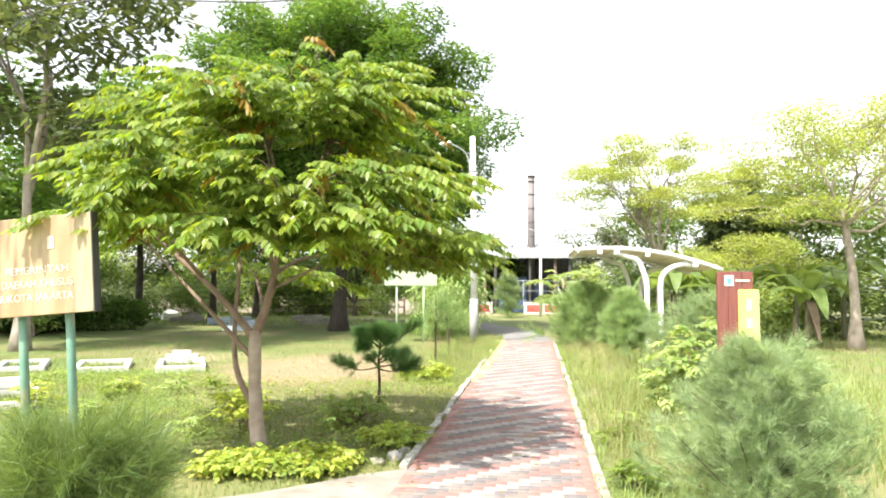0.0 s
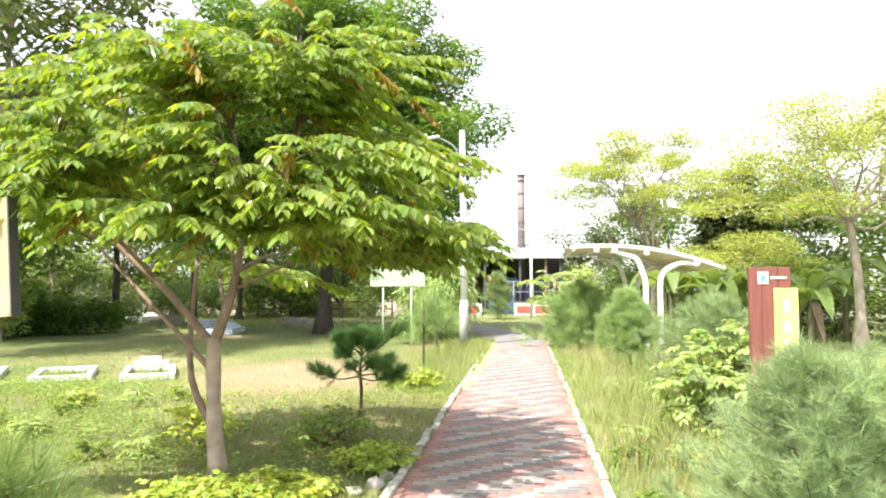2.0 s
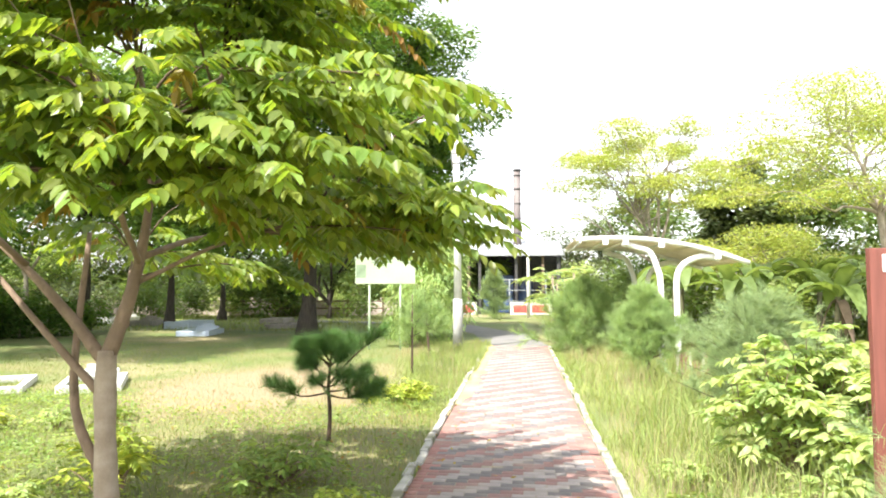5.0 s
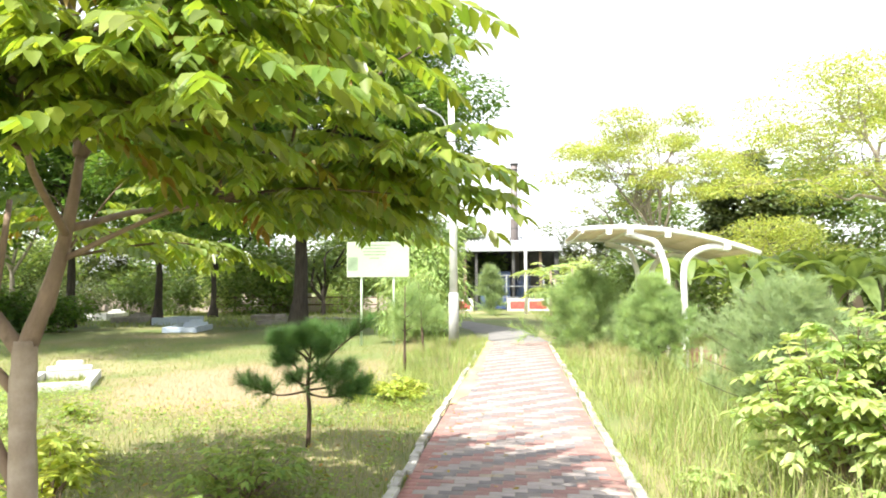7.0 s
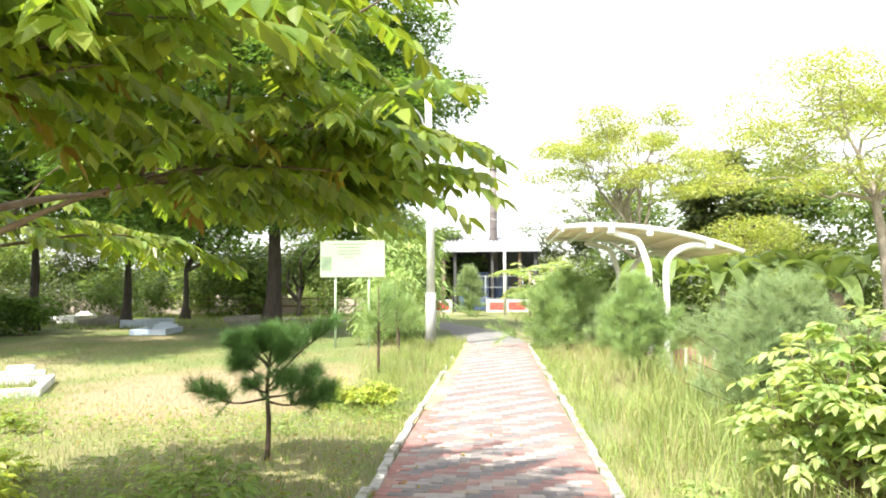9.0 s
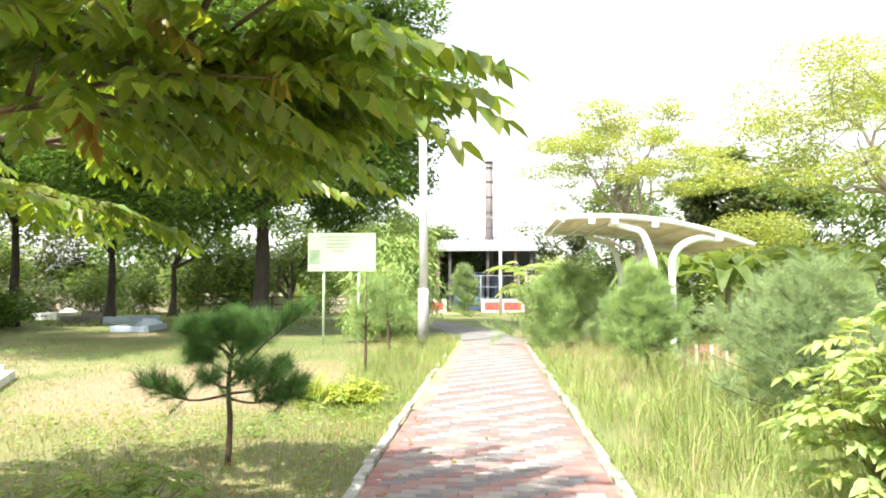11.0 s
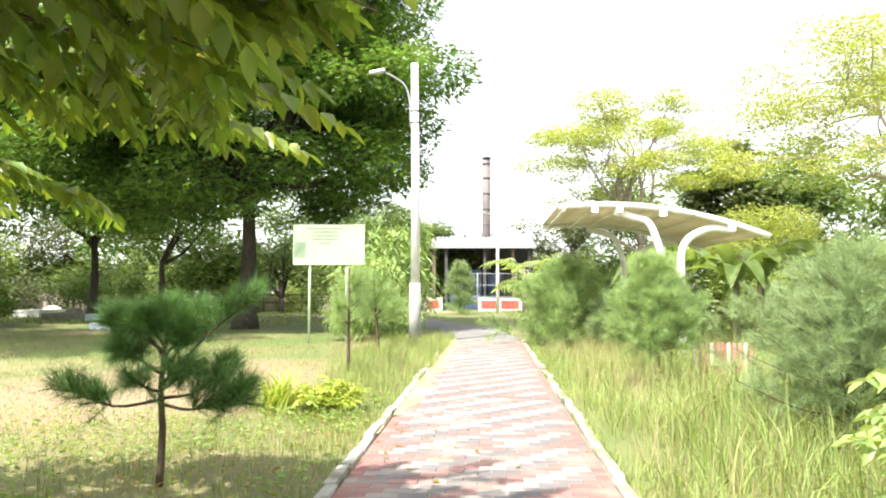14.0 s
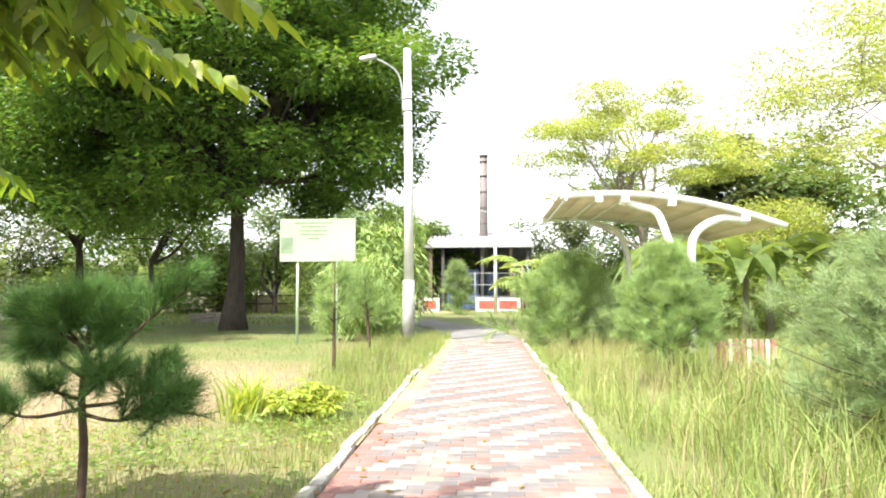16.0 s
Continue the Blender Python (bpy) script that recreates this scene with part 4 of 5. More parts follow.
def leafy_shrub(at, w, h, mat, label, n, leaf_l, leaf_w, pairs, seed, name="shrub", group="", bare=3):
    r = np.random.default_rng(seed)
    root = thing(name, at, label, "shrub", group)
    stems, P, D = [], [], []
    for i in range(n):
        a, q = r.uniform(0, 2 * np.pi), math.sqrt(r.uniform())
        tip = np.array([math.cos(a) * q * w, math.sin(a) * q * w, h * (0.35 + 0.65 * r.uniform()) * (1 - 0.35 * q * q)])
        pts = grow((math.cos(a) * 0.12 * w, math.sin(a) * 0.12 * w, -0.03), tip, 0, r, 0.1, 6)
        stems.append(tube_arrays(pts, np.linspace(0.010, 0.004, 6), 5))
        for k in range(5):
            b = r.uniform(0, 2 * np.pi)
            P.append(pts[r.integers(bare, 6)]), D.append(unit(np.array([math.cos(b), math.sin(b), r.uniform(0.1, 1.0)]) + 0.5 * np.array([math.cos(a) * q, math.sin(a) * q, 0])))
    tagged(mesh_part("stem_work", raw_mesh("stem_work", *join(stems)), M["bark"], root, "", True), kind="stuff")
    V, F = fronds(np.array(P), np.array(D), r.uniform(0.16, 0.34, len(P)) * leaf_l / 0.1, pairs, leaf_l, leaf_w, 0.35, seed)
    mesh_part("foliage", raw_mesh("foliage", V, F), mat, root)
    return root


leafy_shrub((2.58, 10.5, 0), 0.64, 1.45, M["shrub"], "leafy bright green shrub beside the red sign", 82, 0.098, 0.052, 4, 31, bare=3)
leafy_shrub((3.0, 9.8, 0), 0.6, 1.2, M["shrub"], "leafy bright green shrub beside the red sign", 64, 0.1, 0.052, 4, 32, bare=3)
for k, (x, y, w, h) in enumerate([(2.1, 9.3, 0.35, 0.4), (1.35, 9.6, 0.15, 0.16), (1.6, 10.6, 0.15, 0.2), (1.3, 7.8, 0.22, 0.18)]):
    leafy_shrub((x, y, 0), w, h, M["leaf"] if k % 2 else M["shrub"], "small leafy weed in the path-side grass", 20, 0.06, 0.028, 3, 310 + k, "weed", "weeds in the verge")
leafy_shrub((-1.9, 7.95, 0), 0.45, 0.15, M["yellowleaf"], "low yellow-green ground cover at the path corner", 44, 0.07, 0.05, 2, 33, "ground_cover")
leafy_shrub((-2.6, 7.75, 0), 0.45, 0.15, M["yellowleaf"], "low yellow-green ground cover by the tree foot", 40, 0.07, 0.05, 2, 34, "ground_cover")
leafy_shrub((-1.3, 9.1, 0), 0.35, 0.2, M["yellowleaf"], "low yellow-green plants against the kerb", 40, 0.06, 0.04, 2, 35, "ground_cover")
leafy_shrub((-3.4, 9.6, 0), 0.32, 0.55, M["yellowleaf"], "small light green weed in the lawn", 16, 0.08, 0.04, 3, 36, "weed")
leafy_shrub((-2.1, 10.1, 0), 0.5, 0.45, M["herb"], "small green weed in the lawn", 24, 0.07, 0.035, 3, 37, "weed")
rw = np.random.default_rng(77)
for k in range(14):
    x, y = rw.uniform(-7.5, -3.2), rw.uniform(8.2, 13.5)
    leafy_shrub((x, y, 0), rw.uniform(0.1, 0.22), rw.uniform(0.14, 0.5), M[("yellowleaf", "leaf", "shrub")[k % 3]], "low broad-leaved weed in the lawn", 6, 0.065, 0.032, 3, 500 + k, "weed", "weeds in the lawn", 2)
P = scatter(26000, -10.0, -1.1, 7.4, 16.0, 82, 0.8, off_path)
P = P[rw.uniform(size=len(P)) > dry_patch(P) * 1.2]
a = rw.uniform(0, 2 * np.pi, len(P))
P = np.column_stack([P[:, :2], rw.uniform(0.02, 0.09, len(P))])
V, F = leaves(P, np.stack([np.cos(a), np.sin(a), rw.normal(0.15, 0.25, len(P))], 1), np.array([0, 0, 1.0]) + rw.normal(0, 0.35, (len(P), 3)), rw.uniform(0.03, 0.075, len(P)), 0.032)
tagged(mesh_part("lawn_herbs", raw_mesh("lawn_herbs", V, F), M["herb"]), "low light green broad-leaved herbs spread through the lawn", "ground cover", "", "stuff")
P = scatter(9000, -9.0, -1.1, 7.4, 14.5, 81, 0.55, off_path)
a = rw.uniform(0, 2 * np.pi, len(P))
P = np.column_stack([P[:, :2], rw.uniform(0.03, 0.07, len(P))])
V, F = leaves(P, np.stack([np.cos(a), np.sin(a), rw.normal(0.1, 0.2, len(P))], 1), np.array([0, 0, 1.0]) + rw.normal(0, 0.3, (len(P), 3)), rw.uniform(0.03, 0.06, len(P)), 0.026)
tagged(mesh_part("clover_cover", raw_mesh("clover_cover", V, F), M["leaf"]), "low clover-like leaves spread through the lawn", "ground cover", "", "stuff")
strap = thing("strap_leaf_clump", (-2.25, 14.8, 0), "clump of arching yellow-green strap leaves by the kerb", "plant")
n = 130
P = np.stack([rt.normal(0, 0.1, n), rt.normal(0, 0.1, n), np.full(n, -0.02)], 1)
blades("leaf_clump", P, rt.uniform(0.3, 0.55, n), 0.022, M["yellowleaf"], "", "", 0.9, 71, parent=strap)
leafy_shrub((-1.75, 14.9, 0), 0.35, 0.3, M["yellowleaf"], "yellow-green leafy weed by the kerb", 40, 0.07, 0.03, 3, 38, "weed")

# ---- fallen leaves and loose stones ----
n = 380
rl = np.random.default_rng(55)
P = np.stack([rl.normal(-2.0, 1.6, n), rl.uniform(7.2, 14.5, n), np.full(n, 0.012)], 1)
P[:, 2] += 0.03 * (P[:, 0] < -1.05)
P = P[(P[:, 0] < 0.9) & (P[:, 0] > -5.5)]
P = P[(P[:, 0] < -0.6) | (rl.uniform(size=len(P)) < 0.35)]
a = rl.uniform(0, 2 * np.pi, len(P))
V, F = leaves(P, np.stack([np.cos(a), np.sin(a), rl.normal(0, 0.15, len(P))], 1), np.array([0, 0, 1.0]) + rl.normal(0, 0.25, (len(P), 3)), rl.uniform(0.04, 0.09, len(P)), 0.03)
tagged(mesh_part("fallen_leaves", raw_mesh("fallen_leaves", V, F), M["leaf_old"]), "scattered dry fallen leaves under the tree", "leaves", "", "stuff")


def stone(at, size, seed):
    bm = bmesh.new()
    bmesh.ops.create_icosphere(bm, subdivisions=2, radius=1)
    for v in bm.verts:
        v.co *= 0.8 + 0.35 * noise.noise(v.co * 1.3 + Vector((seed, 0, 0)))
        v.co = Vector((v.co.x * size[0], v.co.y * size[1], v.co.z * size[2]))
    ob = part("stone", bm, M["concrete"], None, "", False)
    ob.matrix_world = pose(*at, 0, 0, seed * 37)
    tagged(ob, "broken grey stone lying beside the kerb", "stone", "loose stones")


for k, (x, y, sc) in enumerate([(-1.16, 8.45, 0.1), (-1.3, 8.2, 0.08), (-1.12, 8.75, 0.07), (-1.6, 8.05, 0.07), (-1.22, 9.9, 0.05)]):
    stone((x, y, 0.0), (sc, sc * 1.3, sc * 0.8), k + 1)


# ---- rusted notice board on green posts ----
def notice_board():
    root = thing("notice_board", (-4.30, 7.17, 0), "old rust-streaked cream sign board on two green posts", "sign")
    root.rotation_euler = (0, radians(-4.5), 0)
    for x in (-0.25, 0.26):
        tube("post", [(x, 0.04, -0.1), (x, 0.04, 1.2), (x, 0.04, 2.3)], 0.042, M["greenpost"], root, "", 12)
    part("panel", box(1.12, 0.1, 0.95, (0.08, -0.09, 1.55), 0.008), M["rustboard"], root, "cream sheet streaked with rust")
    # near-black strip: shade on the panel's right side put into colour
    part("edge_strip", box(0.012, 0.102, 0.955, (0.645, -0.089, 1.5475)), M["dark"], root)
    part("label_plate", box(0.07, 0.006, 0.12, (0.22, -0.144, 2.18)), M["lettering"], root)
    for words, x, z in (("PEMERINTAH", 0.06, 1.95), ("DAERAH KHUSUS", 0.06, 1.82), ("IBUKOTA JAKARTA", 0.02, 1.69)):
        cu = bpy.data.curves.new("lettering", "FONT")
        cu.body, cu.size, cu.extrude, cu.align_x = words, 0.105, 0.002, "CENTER"
        cu.materials.append(M["lettering"])
        line = new("lettering", cu)
        line.parent = root
        line.location, line.rotation_euler, line.scale = (x, -0.143, z), (radians(90), 0, 0), (0.92 if len(words) > 10 else 1.1, 1, 1)
    return root


notice_board()


# ---- lamp pole ----
def lamp_pole():
    root = thing("lamp_pole", (-1.8, 24.7, 0), "tall white concrete pole with a bent street lamp arm", "street lamp")
    tube("pole", [(0, 0, 1.5), (0, 0, 4), (-0.05, 0, 7.2)], [0.12, 0.108, 0.092], M["pole"], root, "", 16)
    tube("plinth", [(0, 0, -0.05), (0, 0, 1.5)], [0.155, 0.145], M["pole_base"], root, "bare grey concrete foot", 16)
    for z in (5.62, 5.92):
        tube("band", [(-0.03, 0, z), (-0.03, 0, z + 0.04)], 0.108, M["dark"], root, "", 16)
    tube("arm", curve_pts([(-0.15, -0.02, 5.55), (-0.17, -0.02, 6.2), (-0.3, -0.06, 6.62), (-0.62, -0.12, 6.85), (-0.8, -0.15, 6.92)], 14), 0.026, M["metal"], root, "", 8)
    bm = box(0.42, 0.15, 0.09, (0, 0, 0), 0.03)
    head = part("lamp_head", bm, M["metal"], root, "grey lamp head")
    head.location, head.rotation_euler = (-0.98, -0.17, 6.9), (0, radians(-10), 0)
    part("lens", box(0.3, 0.11, 0.02, (0, 0, -0.012), 0.004), M["board"], head)
    return root


lamp_pole()


# ---- pale board ----
def pale_board():
    root = thing("pale_board", (-4.02, 24.62, 0), "faded pale green board on two thin posts", "sign")
    part("panel", box(1.86, 0.04, 1.04, (0, 0, 1.96), 0.006), M["board"], root)
    for w, z in ((0.95, 2.88), (0.62, 2.79), (0.7, 2.69), (0.66, 2.6), (0.3, 2.5)):
        part("print_line", box(w, 0.004, 0.035, (-0.1, -0.0225, z)), M["print"], root, "faded line of print")
    part("print_block", box(0.3, 0.004, 0.4, (-0.75, -0.0225, 2.15)), M["print"], root, "faded print block")
    for x in (-0.5, 0.46):
        tube("post", [(x, 0.055, -0.05), (x, 0.055, 2.95)], 0.034, M["palegreen"], root, "", 10)
    part("rail", box(1.7, 0.03, 0.05, (0, 0.037, 2.4)), M["palegreen"], root)
    return root


pale_board()


# ---- red timber sign ----
def timber_sign():
    root = thing("info_sign", (2.44, 8.63, 0), "red-stained timber sign slab with a yellow panel", "sign")
    for k, (x, w) in enumerate(((-0.125, 0.108), (0.0, 0.138), (0.127, 0.108))):
        part("plank", box(w, 0.055, 2.03 + 0.004 * (k % 2), (x, 0.002 * k, -0.02), 0.006), M["redwood"], root)
    part("yellow_panel", box(0.205, 0.02, 0.75, (0.128, -0.042, 1.07), 0.004), M["yellow"], root, "yellow sheet panel fixed off-centre")
    for x, w, z, h in ((0.13, 0.05, 1.6, 0.12), (0.13, 0.05, 1.42, 0.1), (0.13, 0.05, 1.27, 0.09), (0.15, 0.1, 1.12, 0.08)):
        part("print_mark", box(w, 0.004, h, (x, -0.0545, z)), M["lettering"], root)
    pl = part("emblem_plate", box(0.09, 0.006, 0.11, (-0.06, -0.031, 1.86)), M["white"], root, "white emblem plate")
    part("emblem", box(0.045, 0.004, 0.055, (-0.06, -0.036, 1.885)), M["bluesign"], pl, "blue emblem shape")
    part("title_bar", box(0.14, 0.004, 0.022, (0.075, -0.0305, 1.905)), M["lettering"], root, "white lettering strip")
    part("foot_plate", box(0.15, 0.006, 0.13, (0.03, -0.031, 0.86)), M["white"], root, "small white plate")
    return root


timber_sign()


# ---- curved shelter ----
def shelter():
    root = thing("shelter", (3.4, 22.9, 0), "white curved steel canopy on bent tubular posts", "shelter")
    inv = Matrix.Translation((-3.4, -22.9, 0))

    def rise(x):
        return 3.02 - 0.06 * (x - 2.3) ** 2 - 0.012 * max(0, x - 4.2)

    def loc(p):
        return tuple(inv @ Vector(p))
    F0, B0 = 20.95, 25.2
    xs = np.linspace(1.45, 5.5, 18)
    for y in (F0, B0):
        tube("edge_tube", [loc((x, y, rise(x))) for x in xs], 0.06, M["white"], root, "", 10)
    for k in range(len(xs) - 1):                       # roofing sheets between the edge tubes
        if k % 2:
            continue
        x0, x1 = xs[k], xs[min(k + 2, len(xs) - 1)] - 0.003
        xm = (x0 + x1) / 2
        V = [loc((x, y, rise(x) + dz)) for dz in (0.035, 0.047) for y in (F0 - 0.05, B0 + 0.05) for x in (x0, xm, x1)]
        Fq = [[0, 1, 4, 3], [1, 2, 5, 4], [6, 9, 10, 7], [7, 10, 11, 8], [0, 6, 7, 1], [1, 7, 8, 2], [3, 4, 10, 9], [4, 5, 11, 10], [0, 3, 9, 6], [2, 8, 11, 5]]
        mesh_part("roof_sheet", raw_mesh("roof_sheet", V, Fq), M["canopy"], root, "cream translucent roofing sheet")
    for x in (1.55, 2.15, 2.63, 3.47, 4.77):
        part("purlin", box(0.045, B0 - F0 + 0.1, 0.05, loc((x, (F0 + B0) / 2 - 0.02, rise(x) - 0.1)), 0.008), M["white"], root)
    for x in (2.15, 2.63, 3.47, 4.77):
        part("purlin_end", box(0.13, 0.12, 0.13, loc((x, F0 - 0.03, rise(x) - 0.17)), 0.012), M["white"], root)
    for y in (F0 + 0.12, B0 - 0.35):
        for foot, xa, za, xe in ((3.46, 2.95, 2.80, 2.55), (3.84, 4.45, 2.58, 4.85)):
            s1 = (xa - foot)
            pts = [(foot, y, -0.1), (foot, y, 1.2), (foot, y, 1.95), (foot + s1 * 0.12, y, 2.25), (foot + s1 * 0.45, y, za - 0.14), (xa, y, za - 0.02), (xe, y, rise(xe) - 0.12)]
            tube("bent_post", [loc(p) for p in curve_pts(pts, 22)], 0.075, M["white"], root, "", 12)
            part("base_plate", box(0.26, 0.26, 0.02, loc((foot, y, -0.03))), M["metal"], root)
    return root


shelter()


# ---- low red slatted bench back ----
def slat_fence():
    root = thing("slat_fence", (3.45, 17.6, 0), "low faded red slatted fence panel in the grass", "fence")
    for k in range(11):
        part("slat", box(0.045, 0.018, 0.6, (-0.4 + 0.08 * k, 0, -0.03), 0.004), M["lettering"] if k % 3 == 0 else M["dullred"], root)
    for z in (0.15, 0.48):
        part("rail", box(0.9, 0.02, 0.03, (0, 0.0205, z)), M["dullred"], root)
    return root


slat_fence()


# ---- furnace house in the distance ----
def furnace_house():
    root = thing("furnace_house", (-0.4, 56, 0), "open furnace shed with a zinc roof and tall steel flue", "building")
    zf, zb = 4.45, 5.75
    n = 24
    for k in range(n):                                 # corrugated roof sheets rising to the back
        x0, x1 = -3.75 + 7.5 * k / n, -3.75 + 7.5 * (k + 1) / n
        V = [(x0, -0.4, zf), (x1 - 0.02, -0.4, zf), (x1 - 0.02, 4.5, zb), (x0, 4.5, zb), (x0, -0.4, zf + 0.05), ((x0 + x1) / 2, -0.4, zf + 0.09), (x1 - 0.02, -0.4, zf + 0.05), (x0, 4.5, zb + 0.05), ((x0 + x1) / 2, 4.5, zb + 0.09), (x1 - 0.02, 4.5, zb + 0.05)]
        mesh_part("roof_sheet", raw_mesh("roof_sheet", V, [[0, 3, 2, 1], [4, 5, 8, 7], [5, 6, 9, 8], [0, 1, 6, 4], [3, 7, 9, 2], [0, 4, 7, 3], [1, 2, 9, 6]]), M["roof"], root)
    part("fascia", box(7.6, 0.06, 0.18, (0, -0.44, zf - 0.1)), M["roof"], root)
    for x in (-3.4, -2.55, 0.2, 2.2, 3.35):
        part("column", box(0.2, 0.2, zf - 0.02, (x, 0, 0)), M["timber"] if x in (-3.4, 2.2) else M["dark"], root)
    # near-black walls: the shade inside the shed is put into their colour
    part("back_wall", box(7.2, 0.15, 5.5, (0, 4.2, 0)), M["dark"], root, "dark back wall coloured for the shed's dim interior")
    part("side_wall", box(0.15, 4.0, 4.4, (-3.5, 2.15, 0)), M["dark"], root)
    part("side_wall", box(0.15, 4.0, 4.4, (3.5, 2.15, 0)), M["dark"], root)
    fb = part("furnace", box(2.3, 2.0, 2.9, (-1.2, 2.4, 0), 0.08), M["blue"], root, "dark blue furnace body")
    part("furnace_door", box(0.9, 0.08, 1.0, (-1.1, 1.36, 1.0), 0.03), M["dark"], fb)
    tube("tank", [(0.9, 2.6, 0.3), (0.9, 2.6, 2.6)], 0.6, M["blue"], root, "upright dark tank", 16)
    flue = tube("flue", [(0.3, 3.2, 2.5), (0.3, 3.2, 7), (0.32, 3.2, 11.5)], [0.33, 0.31, 0.28], M["chimney"], root, "rust-brown steel flue", 18)
    for z in (6.3, 7.5, 8.7, 9.9, 11.0):
        tube("flue_band", [(0.31, 3.2, z), (0.31, 3.2, z + 0.07)], 0.335, M["dark"], flue, "", 18)
    tube("flue_rim", [(0.32, 3.2, 11.4), (0.32, 3.2, 11.55)], 0.34, M["dark"], flue, "", 18)
    return root


furnace_house()


def gate():
    root = thing("steel_gate", (-0.4, 55.3, 0), "grey tubular steel gate before the furnace shed", "gate")
    for x in (-1.6, -0.3, 1.2, 2.4):
        tube("gate_post", [(x, 0, -0.05), (x, 0, 2.6)], 0.045, M["gatepaint"], root, "", 8)
    for z in (0.95, 1.75, 2.55):
        tube("rail", [(-1.6, 0, z), (2.4, 0, z)], 0.03, M["gatepaint"], root, "", 8)
    for k in range(19):
        tube("bar", [(-1.5 + 0.2 * k, 0, 0.95), (-1.5 + 0.2 * k, 0, 2.55)], 0.011, M["dark"], root, "", 6)
    return root


gate()


def planter(x, w, panels):
    root = thing("planter_wall", (x, 54.6, 0), "low whitewashed planter wall with red painted panels", "wall", "planter walls by the gate")
    part("body", box(w, 0.5, 0.86, (0, 0, -0.03), 0.02), M["white"], root)
    for k in range(panels):
        pw = (w - 0.3) / panels
        part("red_panel", box(pw - 0.14, 0.02, 0.56, (-w / 2 + 0.15 + pw * (k + 0.5), -0.256, 0.12), 0.006), M["redpaint"], root, "flaking red painted panel")
    part("coping", box(w + 0.06, 0.56, 0.05, (0, 0, 0.825), 0.01), M["white"], root)


planter(0.85, 3.0, 2)
planter(-3.75, 1.3, 1)


def slim_lamp():
    root = thing("slim_lamp_post", (0.62, 49.0, 0), "slim pale lamp post with an arm curving over the lane", "street lamp")
    tube("post", [(0, 0, -0.05), (0, 0, 2.6), (0, 0, 5.0)], [0.12, 0.1, 0.075], M["pole"], root, "", 10)
    tube("arm", curve_pts([(0, 0, 4.9), (-0.05, 0, 5.5), (-0.4, 0, 5.95), (-1.0, 0, 6.15)], 12), 0.04, M["metal"], root, "", 8)
    part("lamp_head", box(0.5, 0.16, 0.08, (-1.25, 0, 6.13), 0.03), M["metal"], root)


slim_lamp()


def outhouse():
    root = thing("outhouse", (5.2, 61, 0), "small whitewashed outbuilding with a dark window", "building")
    part("wall", box(3.0, 2.5, 2.4, (0, 0, 0)), M["white"], root)
    part("roof", box(3.4, 2.9, 0.14, (0, 0, 2.4), 0.03), M["roof"], root)
    w = part("window", box(0.9, 0.06, 0.8, (-0.8, -1.27, 1.1)), M["white"], root)
    part("pane", box(0.7, 0.02, 0.6, (-0.8, -1.31, 1.2)), M["glass"], w)


outhouse()


# ---- overhead cable ----
cab = tube("overhead_cable", curve_pts([(-19.5, 23.0, 8.8), (-9, 12.4, 6.95), (-3.5, 12.2, 6.88), (0, 11, 7.7), (8, 9, 10)], 30), 0.013, M["dark"], None, "", 6)
tagged(cab, "black twisted overhead cable crossing above the lawn", "cable")


# ---- graves ----
def grave(at, w, l, h, turn, seed, head=True, mat="grave", label="white plastered grave kerb with grass inside"):
    r = np.random.default_rng(seed)
    root = thing("grave", at, label, "grave", "graves in the lawn", turn=turn)
    t = 0.13
    part("side_kerb", box(t, l, h, (-w / 2 + t / 2, 0, -0.04), 0.02), M[mat], root)
    part("side_kerb", box(t, l, h, (w / 2 - t / 2, 0, -0.04), 0.02), M[mat], root)
    part("end_kerb", box(w - 2 * t, t, h, (0, -l / 2 + t / 2, -0.04), 0.02), M[mat], root)
    part("end_kerb", box(w - 2 * t, t, h, (0, l / 2 - t / 2, -0.04), 0.02), M[mat], root)
    if head:
        stone_bm = box(w * 0.72, t * 1.05, 0.1, (0, 0, 0), 0.025)
        upper = box(w * 0.42, t * 0.9, 0.11, (0, 0.01, 0.085), 0.03)
        me = bpy.data.meshes.new("upper")
        upper.to_mesh(me)
        stone_bm.from_mesh(me)
        head_stone = part("headstone", stone_bm, M[mat], root, "stepped plaster headstone")
        head_stone.location = (0, l / 2 - t / 2, h - 0.045)
    n = 160
    P = np.stack([r.uniform(-w / 2 + t, w / 2 - t, n), r.uniform(-l / 2 + t, l / 2 - t, n), np.full(n, -0.04)], 1)
    blades("grass_tuft", P, r.uniform(0.06, 0.18, n), 0.012, M["lawn"], "", "", 0.7, seed, parent=root)
    for child in root.children:
        if child.name.startswith("grass_tuft"):
            tagged(child, kind="stuff")
    return root


grave((-7.9, 16.2, 0), 1.05, 1.9, 0.15, 28, 1)
grave((-9.6, 15.8, 0), 1.15, 1.9, 0.13, 30, 2, False)
grave((-11.5, 15.6, 0), 1.0, 1.8, 0.12, 34, 3, False)
grave((-7.9, 10.9, 0), 0.85, 1.7, 0.17, 38, 4)
for k, (x, y, tn, mt) in enumerate([(-13.0, 31, 10, "tile"), (-16, 36, -5, "tile"), (-19.5, 38, 12, "slab"), (-11.2, 36.5, -8, "slab"), (-22.5, 40.5, 3, "grave"), (-13.4, 41, 4, "slab")]):
    grave((x, y, 0), 1.3, 2.3, (0.22, 0.35, 0.28)[k % 3], tn, 10 + k, k % 2 == 0, mt, "pale tiled grave kerb on the shaded lawn" if mt == "tile" else "weathered pale grave kerb on the shaded lawn")


